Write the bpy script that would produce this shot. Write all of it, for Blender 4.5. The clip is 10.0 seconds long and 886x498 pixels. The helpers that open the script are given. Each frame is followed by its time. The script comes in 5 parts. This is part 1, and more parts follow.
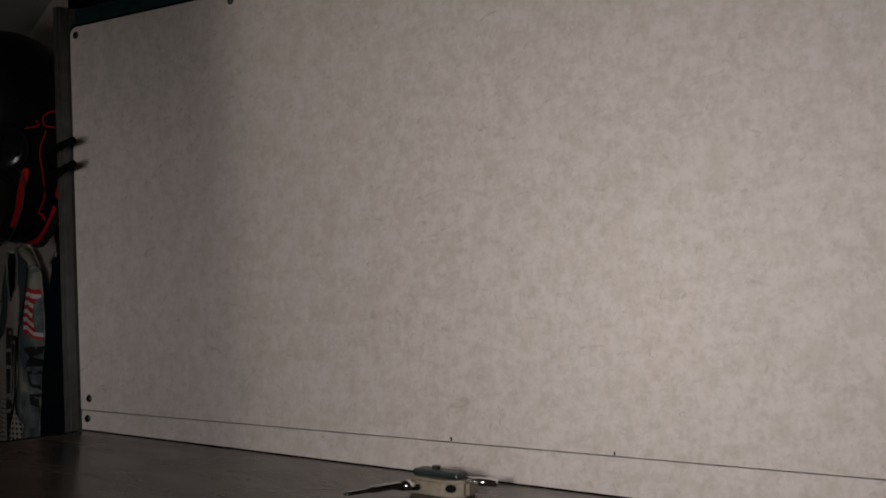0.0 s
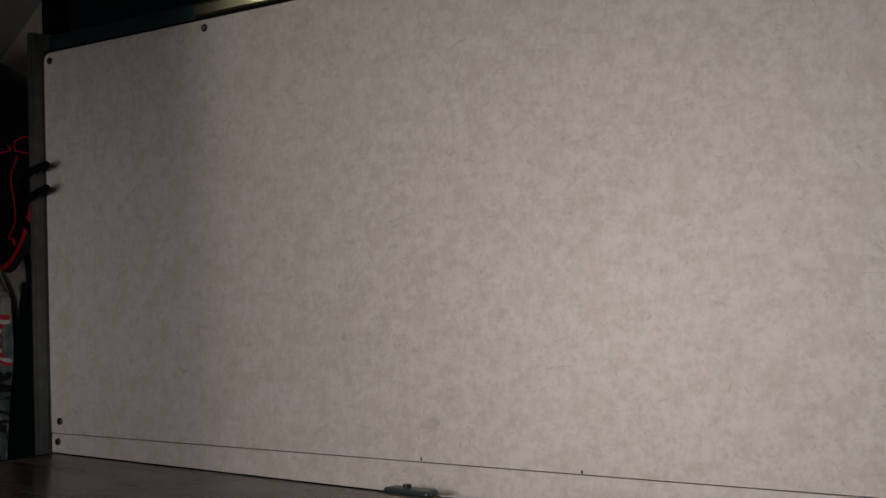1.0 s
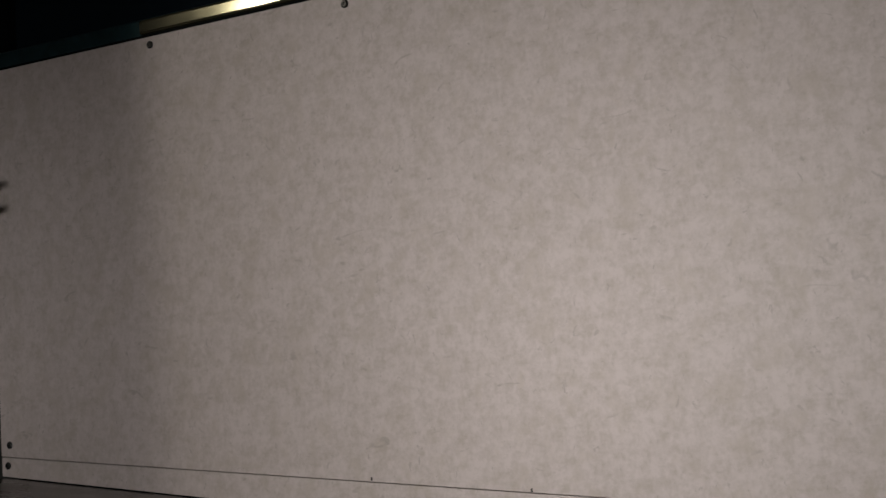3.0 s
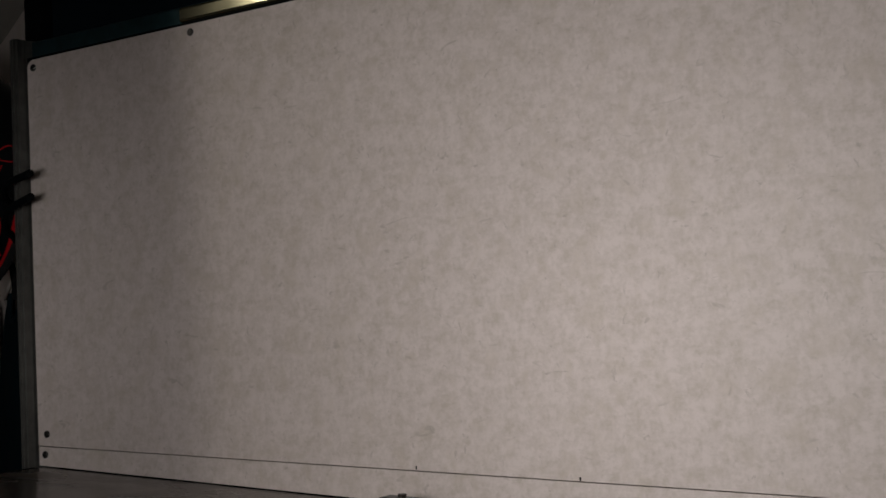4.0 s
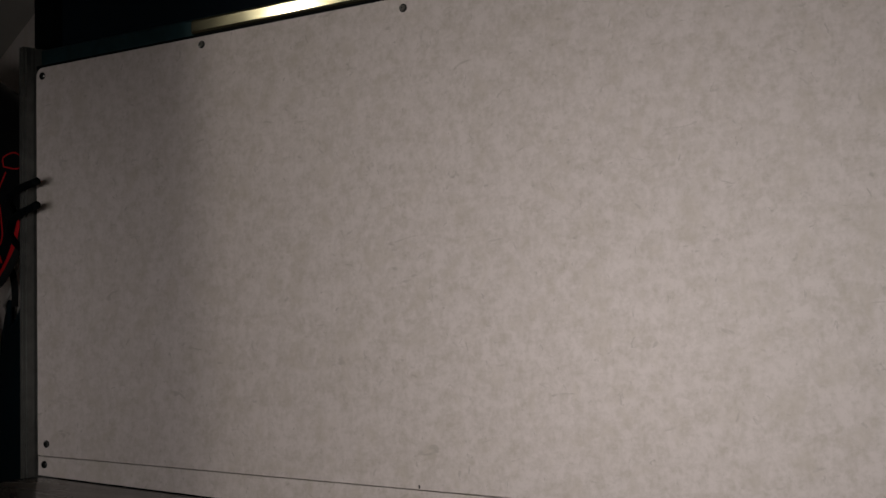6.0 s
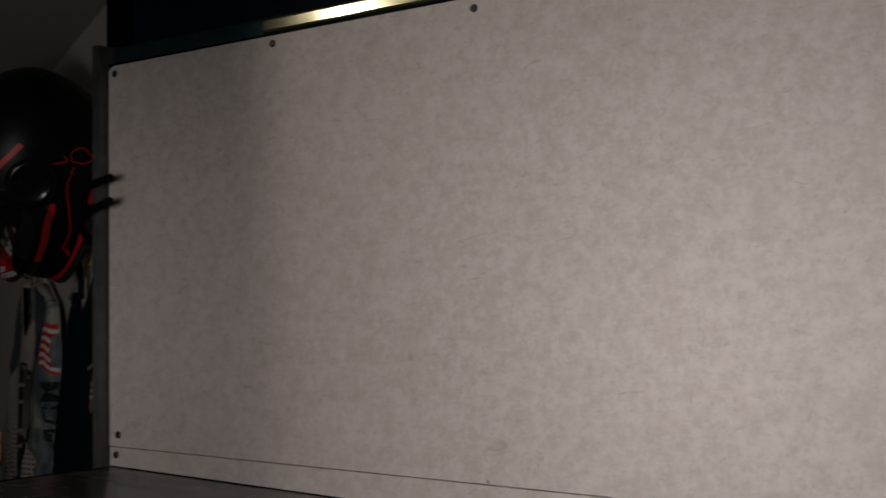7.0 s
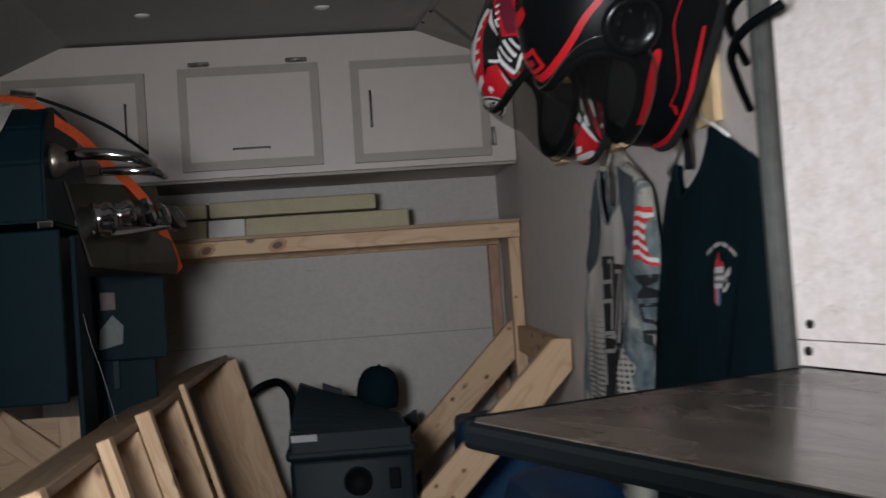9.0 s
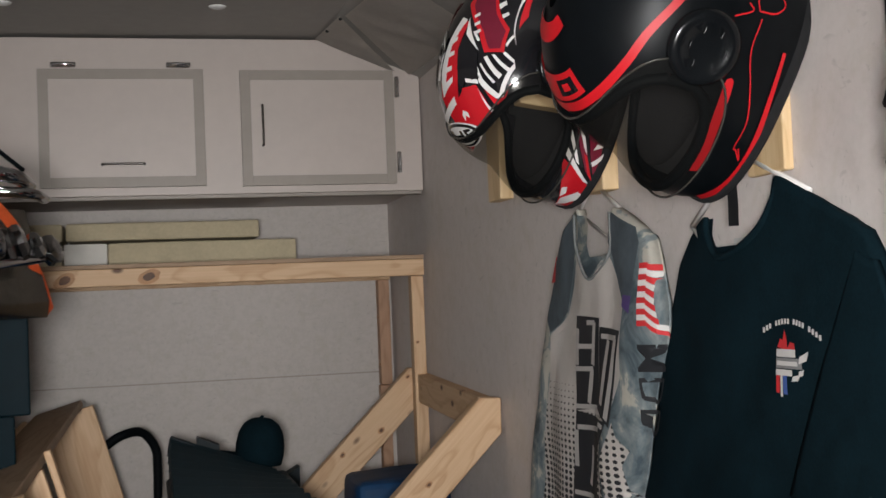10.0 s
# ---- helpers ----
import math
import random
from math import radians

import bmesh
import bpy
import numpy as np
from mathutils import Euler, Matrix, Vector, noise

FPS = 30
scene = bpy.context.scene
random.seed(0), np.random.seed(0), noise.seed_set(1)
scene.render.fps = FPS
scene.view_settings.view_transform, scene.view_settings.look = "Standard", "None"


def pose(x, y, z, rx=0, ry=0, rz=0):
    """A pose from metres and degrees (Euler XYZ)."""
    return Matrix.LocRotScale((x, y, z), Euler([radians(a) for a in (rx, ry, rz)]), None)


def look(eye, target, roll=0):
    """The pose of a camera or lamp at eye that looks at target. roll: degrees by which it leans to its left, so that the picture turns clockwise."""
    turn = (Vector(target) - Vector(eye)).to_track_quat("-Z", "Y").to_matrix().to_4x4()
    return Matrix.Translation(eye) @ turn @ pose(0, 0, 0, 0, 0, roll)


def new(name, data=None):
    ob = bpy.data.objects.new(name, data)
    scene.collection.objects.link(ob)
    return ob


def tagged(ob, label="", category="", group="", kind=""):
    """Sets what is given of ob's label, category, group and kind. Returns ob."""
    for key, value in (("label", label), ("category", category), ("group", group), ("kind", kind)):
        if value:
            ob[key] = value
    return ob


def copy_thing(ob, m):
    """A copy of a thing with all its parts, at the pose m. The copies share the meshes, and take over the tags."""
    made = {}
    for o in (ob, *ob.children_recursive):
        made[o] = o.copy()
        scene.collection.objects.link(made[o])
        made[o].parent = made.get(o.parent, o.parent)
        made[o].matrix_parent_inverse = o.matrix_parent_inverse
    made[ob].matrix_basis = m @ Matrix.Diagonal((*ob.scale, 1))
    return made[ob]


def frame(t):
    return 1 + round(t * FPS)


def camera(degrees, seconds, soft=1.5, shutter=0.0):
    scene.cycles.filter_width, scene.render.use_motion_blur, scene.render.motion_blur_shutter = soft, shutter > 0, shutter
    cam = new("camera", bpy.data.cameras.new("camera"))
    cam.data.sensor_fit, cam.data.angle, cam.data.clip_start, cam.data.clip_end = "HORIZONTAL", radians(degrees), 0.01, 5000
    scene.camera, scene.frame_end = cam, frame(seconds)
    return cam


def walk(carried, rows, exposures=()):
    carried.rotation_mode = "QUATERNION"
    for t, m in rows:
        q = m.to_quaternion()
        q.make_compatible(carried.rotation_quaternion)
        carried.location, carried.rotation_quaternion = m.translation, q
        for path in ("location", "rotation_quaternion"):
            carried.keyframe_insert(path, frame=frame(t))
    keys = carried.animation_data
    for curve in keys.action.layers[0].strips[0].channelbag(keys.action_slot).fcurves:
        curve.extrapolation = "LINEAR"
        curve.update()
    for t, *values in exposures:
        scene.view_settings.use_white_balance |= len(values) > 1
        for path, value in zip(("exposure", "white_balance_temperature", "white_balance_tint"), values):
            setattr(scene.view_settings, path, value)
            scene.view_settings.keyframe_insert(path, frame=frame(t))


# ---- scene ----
cam = camera(39.9, 10.0, shutter=0.5)
PATH = [
    (0, (-0.059, -0.078, 1.106), (0.847, 1.702, 1.209), -2.6),
    (0.5, (-0.055, -0.092, 1.101), (0.867, 1.677, 1.246), -2.4),
    (1, (-0.075, -0.098, 1.095), (0.88, 1.653, 1.246), -2.6),
    (1.5, (-0.051, -0.096, 1.096), (0.895, 1.66, 1.245), -2.6),
    (2, (-0.035, -0.1, 1.093), (0.939, 1.638, 1.267), -2.5),
    (2.5, (-0.026, -0.112, 1.107), (0.959, 1.621, 1.272), -3.4),
    (4, (-0.068, -0.074, 1.094), (0.904, 1.667, 1.256), -3.3),
    (4.5, (-0.083, -0.067, 1.097), (0.88, 1.677, 1.275), -2.4),
    (5, (-0.077, -0.068, 1.111), (0.901, 1.667, 1.297), -2.2),
    (6.5, (-0.097, -0.062, 1.097), (0.883, 1.672, 1.279), -1.9),
    (7, (-0.121, -0.063, 1.108), (0.802, 1.703, 1.28), -1.5),
    (7.5, (-0.151, -0.026, 1.109), (0.611, 1.815, 1.275), -1.7),
    (7.7, (-0.172, -0.001, 1.104), (0.474, 1.886, 1.26), -1.7),
    (8, (-0.203, 0.05, 1.098), (0.286, 1.986, 1.214), -1.9),
    (8.2, (-0.22, 0.08, 1.098), (0.137, 2.031, 1.199), -2.1),
    (8.5, (-0.228, 0.168, 1.085), (0.024, 2.151, 1.151), -2.4),
    (8.7, (-0.217, 0.267, 1.074), (0.003, 2.253, 1.137), -3.2),
    (9, (-0.214, 0.459, 1.066), (-0.041, 2.45, 1.137), -4.0),
    (9.2, (-0.235, 0.556, 1.075), (-0.089, 2.55, 1.147), -4.5),
    (9.5, (-0.31, 0.715, 1.095), (0.042, 2.682, 1.167), -2.8),
    (9.7, (-0.388, 0.8, 1.134), (0.04, 2.751, 1.207), -2.2),
    (10, (-0.396, 0.885, 1.152), (0.074, 2.827, 1.235), -2.4),
]
EXPOSURES = [(0.0, -0.12, 6500, 10), (7.0, -0.18, 6500, 10), (7.5, -0.43, 6350, 9), (8.0, -0.25, 5900, 5), (8.5, 1.1, 5600, 2), (9.0, 2.5, 5800, 6), (9.5, 3.15, 6100, 8), (10.0, 3.22, 6200, 8)]
walk(cam, [(t, look(eye, target, roll)) for t, eye, target, roll in PATH], EXPOSURES)

# ---- light ----
world = bpy.data.worlds.new("world")
scene.world = world
world.use_nodes = True
world.node_tree.nodes["Background"].inputs[0].default_value = (0.05, 0.09, 0.12, 1)
world.node_tree.nodes["Background"].inputs[1].default_value = 0.05


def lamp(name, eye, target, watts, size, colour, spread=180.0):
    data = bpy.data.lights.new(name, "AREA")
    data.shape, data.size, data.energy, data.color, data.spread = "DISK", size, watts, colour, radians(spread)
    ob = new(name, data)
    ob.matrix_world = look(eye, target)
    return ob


# Two fixed unseen lamps stand in for one light carried with the camera.
lamp("standin_lamp_panel", (-0.41, 0.03, 1.17), (0.733, 0.988, 1.09), 1.95, 0.20, (1.0, 0.945, 0.91), 68.0)
lamp("standin_lamp_nook", (-0.47, 0.68, 1.13), (-0.20, 3.6, 1.17), 1.4, 0.24, (1.0, 0.945, 0.91), 82.0)
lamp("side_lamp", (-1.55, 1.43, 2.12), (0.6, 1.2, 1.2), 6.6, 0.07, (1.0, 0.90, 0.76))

# ---- materials ----


def mat(name):
    m = bpy.data.materials.new(name)
    m.use_nodes = True
    return m, m.node_tree.nodes, m.node_tree.links, m.node_tree.nodes["Principled BSDF"]


def coords(nodes, links, scale=(1, 1, 1), kind="Object"):
    c = nodes.new("ShaderNodeTexCoord")
    mp = nodes.new("ShaderNodeMapping")
    mp.inputs["Scale"].default_value = scale
    links.new(c.outputs[kind], mp.inputs[0])
    return mp.outputs[0]


def tex_noise(nodes, links, vec, scale, detail=4.0, rough=0.55, distortion=0.0):
    n = nodes.new("ShaderNodeTexNoise")
    n.inputs["Scale"].default_value = scale
    n.inputs["Detail"].default_value = detail
    n.inputs["Roughness"].default_value = rough
    n.inputs["Distortion"].default_value = distortion
    links.new(vec, n.inputs["Vector"])
    return n.outputs["Fac"]


def ramp(nodes, links, fac, stops):
    r = nodes.new("ShaderNodeValToRGB")
    while len(r.color_ramp.elements) < len(stops):
        r.color_ramp.elements.new(0.5)
    for e, (p, c) in zip(r.color_ramp.elements, stops):
        e.position, e.color = p, (*c, 1)
    links.new(fac, r.inputs[0])
    return r.outputs[0]


def mix(nodes, links, fac, a, b, mode="MIX"):
    m = nodes.new("ShaderNodeMix")
    m.data_type, m.blend_type = "RGBA", mode
    for sock, v in ((0, fac), (6, a), (7, b)):
        if isinstance(v, bpy.types.NodeSocket):
            links.new(v, m.inputs[sock])
        elif sock == 0:
            m.inputs[0].default_value = v
        else:
            m.inputs[sock].default_value = (*v, 1)
    return m.outputs[2]


def maths(nodes, links, op, a, b=0.5):
    m = nodes.new("ShaderNodeMath")
    m.operation = op
    for k, v in enumerate((a, b)):
        if isinstance(v, bpy.types.NodeSocket):
            links.new(v, m.inputs[k])
        else:
            m.inputs[k].default_value = v
    return m.outputs[0]


def bump(nodes, links, bsdf, height, strength, distance=0.002):
    b = nodes.new("ShaderNodeBump")
    b.inputs["Strength"].default_value = strength
    b.inputs["Distance"].default_value = distance
    links.new(height, b.inputs["Height"])
    links.new(b.outputs[0], bsdf.inputs["Normal"])


def plain(name, colour, rough=0.5, metal=0.0, vary=0.25, scale=30.0, relief=0.1, coat=0.0, gloss=0.5):
    m, n, l, b = mat(name)
    v = coords(n, l)
    f = tex_noise(n, l, v, scale, 5.0)
    g = tex_noise(n, l, v, scale * 0.15, 3.0)
    dark = tuple(c * (1 - vary) for c in colour)
    lite = tuple(min(1.0, c * (1 + vary)) for c in colour)
    c1 = ramp(n, l, f, [(0.3, dark), (0.7, lite)])
    c2 = ramp(n, l, g, [(0.3, dark), (0.7, lite)])
    l.new(mix(n, l, 0.5, c1, c2), b.inputs["Base Color"])
    r = n.new("ShaderNodeMapRange")
    r.inputs["To Min"].default_value = max(0.02, rough - 0.08)
    r.inputs["To Max"].default_value = min(1.0, rough + 0.08)
    l.new(g, r.inputs["Value"])
    l.new(r.outputs[0], b.inputs["Roughness"])
    b.inputs["Metallic"].default_value = metal
    b.inputs["Coat Weight"].default_value = coat
    b.inputs["Specular IOR Level"].default_value = gloss
    if relief:
        bump(n, l, b, f, relief)
    return m


def vinyl(name, light, mid, dark, size=1.0):
    """Printed vinyl wallboard: soft blotches crossed by short vertical and level strokes."""
    m, n, l, b = mat(name)
    v = coords(n, l)
    blot = tex_noise(n, l, v, 44 * size, 6.0, 0.74, 0.2)
    up = tex_noise(n, l, coords(n, l, (1, 1, 0.62)), 110 * size, 3.0, 0.6, 0.2)
    side = tex_noise(n, l, coords(n, l, (0.45, 0.45, 1)), 110 * size, 3.0, 0.6, 0.2)
    fleck = tex_noise(n, l, v, 210 * size, 3.0, 0.6)
    fine = tex_noise(n, l, v, 420 * size, 2.0)
    f = maths(n, l, "MULTIPLY", maths(n, l, "ADD", up, side), 0.20)
    f = maths(n, l, "ADD", f, maths(n, l, "MULTIPLY", blot, 0.40))
    f = maths(n, l, "ADD", f, maths(n, l, "MULTIPLY", fleck, 0.20))
    c = ramp(n, l, f, [(0.40, dark), (0.48, mid), (0.56, light)])
    nick = tex_noise(n, l, coords(n, l, (1, 1, 0.7)), 105 * size, 3.0, 0.6, 0.8)
    c = mix(n, l, ramp(n, l, nick, [(0.655, (0, 0, 0)), (0.72, (0.55, 0.55, 0.55))]), c, tuple(q * 0.6 for q in dark))
    patch = tex_noise(n, l, coords(n, l, (1, 1, 0.8)), 34 * size, 4.0, 0.6, 0.5)
    c = mix(n, l, ramp(n, l, patch, [(0.52, (0, 0, 0)), (0.66, (0.45, 0.45, 0.45))]), c, tuple(q * w for q, w in zip(mid, (0.88, 0.87, 0.78))))
    rub = tex_noise(n, l, coords(n, l, (0.35, 0.35, 1)), 60 * size, 2.0, 0.5, 1.2)
    c = mix(n, l, ramp(n, l, rub, [(0.70, (0, 0, 0)), (0.75, (0.6, 0.6, 0.6))]), c, tuple(q * 0.72 for q in dark))
    crack = n.new("ShaderNodeTexVoronoi")
    crack.feature = "DISTANCE_TO_EDGE"
    crack.inputs["Scale"].default_value = 17.0 * size
    warp = n.new("ShaderNodeMix")
    warp.data_type = "RGBA"
    warp.inputs[0].default_value = 0.06
    wobble = n.new("ShaderNodeTexNoise")
    wobble.inputs["Scale"].default_value = 22.0 * size
    l.new(v, wobble.inputs["Vector"])
    l.new(v, warp.inputs[6])
    l.new(wobble.outputs["Color"], warp.inputs[7])
    l.new(warp.outputs[2], crack.inputs["Vector"])
    line = ramp(n, l, crack.outputs["Distance"], [(0.010, (1, 1, 1)), (0.030, (0, 0, 0))])
    where = ramp(n, l, tex_noise(n, l, v, 46 * size, 3.0, 0.6, 0.4), [(0.60, (0, 0, 0)), (0.69, (0.42, 0.42, 0.42))])
    c = mix(n, l, mix(n, l, 1.0, line, where, "MULTIPLY"), c, tuple(q * 0.52 for q in dark))
    wide = tex_noise(n, l, v, 3.0, 2.0)
    c = mix(n, l, 0.22, c, ramp(n, l, wide, [(0.35, mid), (0.65, light)]))
    l.new(c, b.inputs["Base Color"])
    b.inputs["Roughness"].default_value = 0.55
    bump(n, l, b, maths(n, l, "ADD", f, maths(n, l, "MULTIPLY", fine, 0.4)), 0.12, 0.001)
    return m


def timber(name, light, dark, knot, rough=0.6, knots=True):
    """Sawn softwood, grain along the piece's own X."""
    m, n, l, b = mat(name)
    info = n.new("ShaderNodeObjectInfo")
    shift = n.new("ShaderNodeVectorMath")
    shift.operation = "ADD"
    comb = n.new("ShaderNodeCombineXYZ")
    for k in range(3):
        l.new(maths(n, l, "MULTIPLY", info.outputs["Random"], 7.0 + 3 * k), comb.inputs[k])
    l.new(coords(n, l), shift.inputs[0])
    l.new(comb.outputs[0], shift.inputs[1])

    def scaled(sc):
        mp = n.new("ShaderNodeMapping")
        mp.inputs["Scale"].default_value = sc
        l.new(shift.outputs[0], mp.inputs[0])
        return mp.outputs[0]
    warp = tex_noise(n, l, scaled((2.5, 9, 9)), 1.0, 3.0, 0.5, 0.6)
    rings = maths(n, l, "FRACT", maths(n, l, "MULTIPLY", warp, 7.0), 0)
    grain = tex_noise(n, l, scaled((6, 240, 240)), 1.0, 3.0)
    c = ramp(n, l, rings, [(0.0, dark), (0.35, light), (0.85, light), (1.0, dark)])
    c = mix(n, l, 0.35, c, ramp(n, l, grain, [(0.35, dark), (0.65, light)]))
    if knots:
        vo = n.new("ShaderNodeTexVoronoi")
        vo.inputs["Scale"].default_value = 1.0
        l.new(scaled((8, 15, 15)), vo.inputs["Vector"])
        k = ramp(n, l, vo.outputs["Distance"], [(0.07, (1, 1, 1)), (0.15, (0, 0, 0))])
        c = mix(n, l, k, c, knot)
    l.new(c, b.inputs["Base Color"])
    b.inputs["Roughness"].default_value = rough
    bump(n, l, b, grain, 0.15, 0.001)
    return m


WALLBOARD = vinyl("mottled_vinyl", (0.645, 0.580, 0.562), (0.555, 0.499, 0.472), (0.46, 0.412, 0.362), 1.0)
# Lit and dimmed copies of the vinyl: lamp balance is put into their colour.
WALLBOARD_LIT = vinyl("mottled_vinyl_lit", (0.63, 0.578, 0.548), (0.60, 0.55, 0.52), (0.56, 0.512, 0.48), 0.6)
WALLBOARD_DIM = vinyl("mottled_vinyl_dim", (0.49, 0.45, 0.415), (0.455, 0.418, 0.385), (0.41, 0.378, 0.345), 1.0)
CEILING = plain("ceiling_vinyl", (0.29, 0.277, 0.255), 0.6, vary=0.08)
# Even near-black colour, used above the panel and below the worktop.
DARK_WALL = plain("near_black_bulkhead", (0.0035, 0.0085, 0.013), 0.8, vary=0.2, gloss=0.1)
CABINET = plain("cabinet_laminate", (0.49, 0.43, 0.39), 0.45, vary=0.05, relief=0.03)
CABINET_BAND = plain("grey_edge_banding", (0.30, 0.265, 0.23), 0.5, vary=0.08, relief=0.03)
ALU = plain("brushed_aluminium", (0.33, 0.32, 0.30), 0.30, 0.80, vary=0.15, scale=60)
CHROME = plain("chrome", (0.75, 0.75, 0.76), 0.08, 1.0, vary=0.05, relief=0.0)
JAMB = plain("dull_anodised_metal", (0.105, 0.108, 0.102), 0.42, 0.6, vary=0.35, scale=60)
# Yellow of the lamp's glint is put into this olive metal's colour.
RAIL = plain("polished_rail", (0.22, 0.21, 0.14), 0.13, 0.85, vary=0.15, scale=40, relief=0.0)
RAIL_DULL = plain("dark_teal_rail", (0.022, 0.058, 0.068), 0.4, 0.6, vary=0.4, scale=70)
RUBBER = plain("black_rubber", (0.0018, 0.003, 0.004), 0.65, vary=0.2, gloss=0.08)
BLACK = plain("black_plastic", (0.0040, 0.0100, 0.0135), 0.55, vary=0.2, gloss=0.18)
PINE = timber("pine", (0.62, 0.425, 0.255), (0.48, 0.295, 0.155), (0.12, 0.06, 0.03))
PINE_PALE = timber("pale_pine", (0.70, 0.52, 0.30), (0.56, 0.38, 0.19), (0.2, 0.1, 0.05), knots=False)
# Pine darkened to carry the shade of the rack's top face.
PINE_SHADED = timber("shaded_pine", (0.35, 0.235, 0.145), (0.24, 0.15, 0.085), (0.1, 0.05, 0.03), knots=False)
# Darker red copy of the pine; the back posts' shade is in its colour.
PINE_RED_SHADED = timber("shaded_red_pine", (0.42, 0.25, 0.15), (0.31, 0.17, 0.095), (0.10, 0.05, 0.03))
# Dark brown plywood; on the crate the brown also carries shade.
PLY_EDGE = timber("brown_shaded_plywood", (0.34, 0.225, 0.135), (0.22, 0.135, 0.075), (0.1, 0.05, 0.02), knots=False)
WALNUT = timber("walnut_laminate", (0.054, 0.044, 0.036), (0.034, 0.028, 0.023), (0.02, 0.015, 0.01), 0.30, False)


def scuff(m):
    """Dust smears and wear over a dark laminate."""
    n, l = m.node_tree.nodes, m.node_tree.links
    b = n["Principled BSDF"]
    base = b.inputs["Base Color"].links[0].from_socket
    smear = tex_noise(n, l, coords(n, l, (2.5, 5, 5)), 2.0, 6.0, 0.65, 0.8)
    fleck = tex_noise(n, l, coords(n, l), 60.0, 4.0, 0.7)
    f = ramp(n, l, maths(n, l, "ADD", smear, maths(n, l, "MULTIPLY", maths(n, l, "SUBTRACT", fleck, 0.5), 0.35)), [(0.46, (0, 0, 0)), (0.68, (0.44, 0.44, 0.44))])
    l.new(mix(n, l, f, base, (0.115, 0.098, 0.080)), b.inputs["Base Color"])
    l.new(ramp(n, l, smear, [(0.40, (0.20, 0.20, 0.20)), (0.62, (0.30, 0.30, 0.30))]), b.inputs["Roughness"])


scuff(WALNUT)
FLOOR = plain("grey_floor_sheet", (0.10, 0.10, 0.10), 0.6, vary=0.25)
FOAM = plain("upholstery_foam", (0.48, 0.415, 0.28), 0.95, vary=0.12, scale=120, relief=0.4)

# ---- builders ----


def cube(bm, size, at=(0, 0, 0), bevel=0.0, turn=None):
    m = Matrix.Translation(at) @ (turn or Matrix()) @ Matrix.Diagonal((*size, 1))
    made = bmesh.ops.create_cube(bm, size=1.0, matrix=m)
    if bevel:
        edges = list({e for v in made["verts"] for e in v.link_edges})
        bmesh.ops.bevel(bm, geom=edges, offset=bevel, segments=2, affect="EDGES", profile=0.5)
    return bm


def boxed(size, at=(0, 0, 0), bevel=0.0, turn=None):
    return cube(bmesh.new(), size, at, bevel, turn)


def part(name, bm, material, parent=None, label="", smooth=False):
    me = bpy.data.meshes.new(name)
    bmesh.ops.recalc_face_normals(bm, faces=bm.faces)
    bm.to_mesh(me)
    bm.free()
    me.materials.append(material)
    if smooth:
        for p in me.polygons:
            p.use_smooth = True
    ob = new(name, me)
    ob.parent = parent
    if label:
        tagged(ob, label)
    return ob


def thing(name, m, label, category, group=""):
    ob = new(name)
    ob.matrix_world = m
    ob.empty_display_size = 0.05
    return tagged(ob, label, category, group)


def prism(points, low, high, axis="z"):
    """A closed outline pushed from low to high along an axis."""
    def place(a, b, c):
        return {"z": (a, b, c), "y": (a, c, b), "x": (c, a, b)}[axis]
    bm = bmesh.new()
    lo = [bm.verts.new(place(a, b, low)) for a, b in points]
    hi = [bm.verts.new(place(a, b, high)) for a, b in points]
    bm.faces.new(lo)
    bm.faces.new(hi)
    for k in range(len(points)):
        bm.faces.new((lo[k - 1], lo[k], hi[k], hi[k - 1]))
    return bm


def tube(points, radius, sides=10, caps=True):
    """A round bar along a line of points; radius may be a number or one for each point."""
    bm = bmesh.new()
    pts = [Vector(p) for p in points]
    rings = []
    ref = Vector((0.13, 0.31, 0.94))
    for k, p in enumerate(pts):
        d = (pts[min(k + 1, len(pts) - 1)] - pts[max(k - 1, 0)]).normalized()
        a = d.cross(ref).normalized()
        b = d.cross(a)
        r = radius[k] if isinstance(radius, (list, tuple)) else radius
        rings.append([bm.verts.new(p + r * (math.cos(q) * a + math.sin(q) * b))
                      for q in (2 * math.pi * i / sides for i in range(sides))])
    for r0, r1 in zip(rings, rings[1:]):
        for i in range(sides):
            bm.faces.new((r0[i - 1], r0[i], r1[i], r1[i - 1]))
    if caps:
        bm.faces.new(rings[0])
        bm.faces.new(rings[-1])
    return bm


def bend(points, steps=8):
    """A smooth line through points (Catmull-Rom)."""
    p = [Vector(q) for q in points]
    p = [2 * p[0] - p[1]] + p + [2 * p[-1] - p[-2]]
    out = []
    for k in range(1, len(p) - 2):
        for i in range(steps):
            t = i / steps
            out.append(0.5 * (2 * p[k] + (p[k + 1] - p[k - 1]) * t + (2 * p[k - 1] - 5 * p[k] + 4 * p[k + 1] - p[k + 2]) * t * t
                              + (3 * p[k] - p[k - 1] - 3 * p[k + 1] + p[k + 2]) * t ** 3))
    return out + [p[-2]]


def lathe(profile, sides=20):
    """A round body from (radius, height) pairs about Z."""
    bm = bmesh.new()
    rings = [[bm.verts.new((r * math.cos(a), r * math.sin(a), z)) for a in (2 * math.pi * i / sides for i in range(sides))] for r, z in profile]
    for r0, r1 in zip(rings, rings[1:]):
        for i in range(sides):
            bm.faces.new((r0[i - 1], r0[i], r1[i], r1[i - 1]))
    bm.faces.new(rings[0])
    bm.faces.new(rings[-1])
    return bm


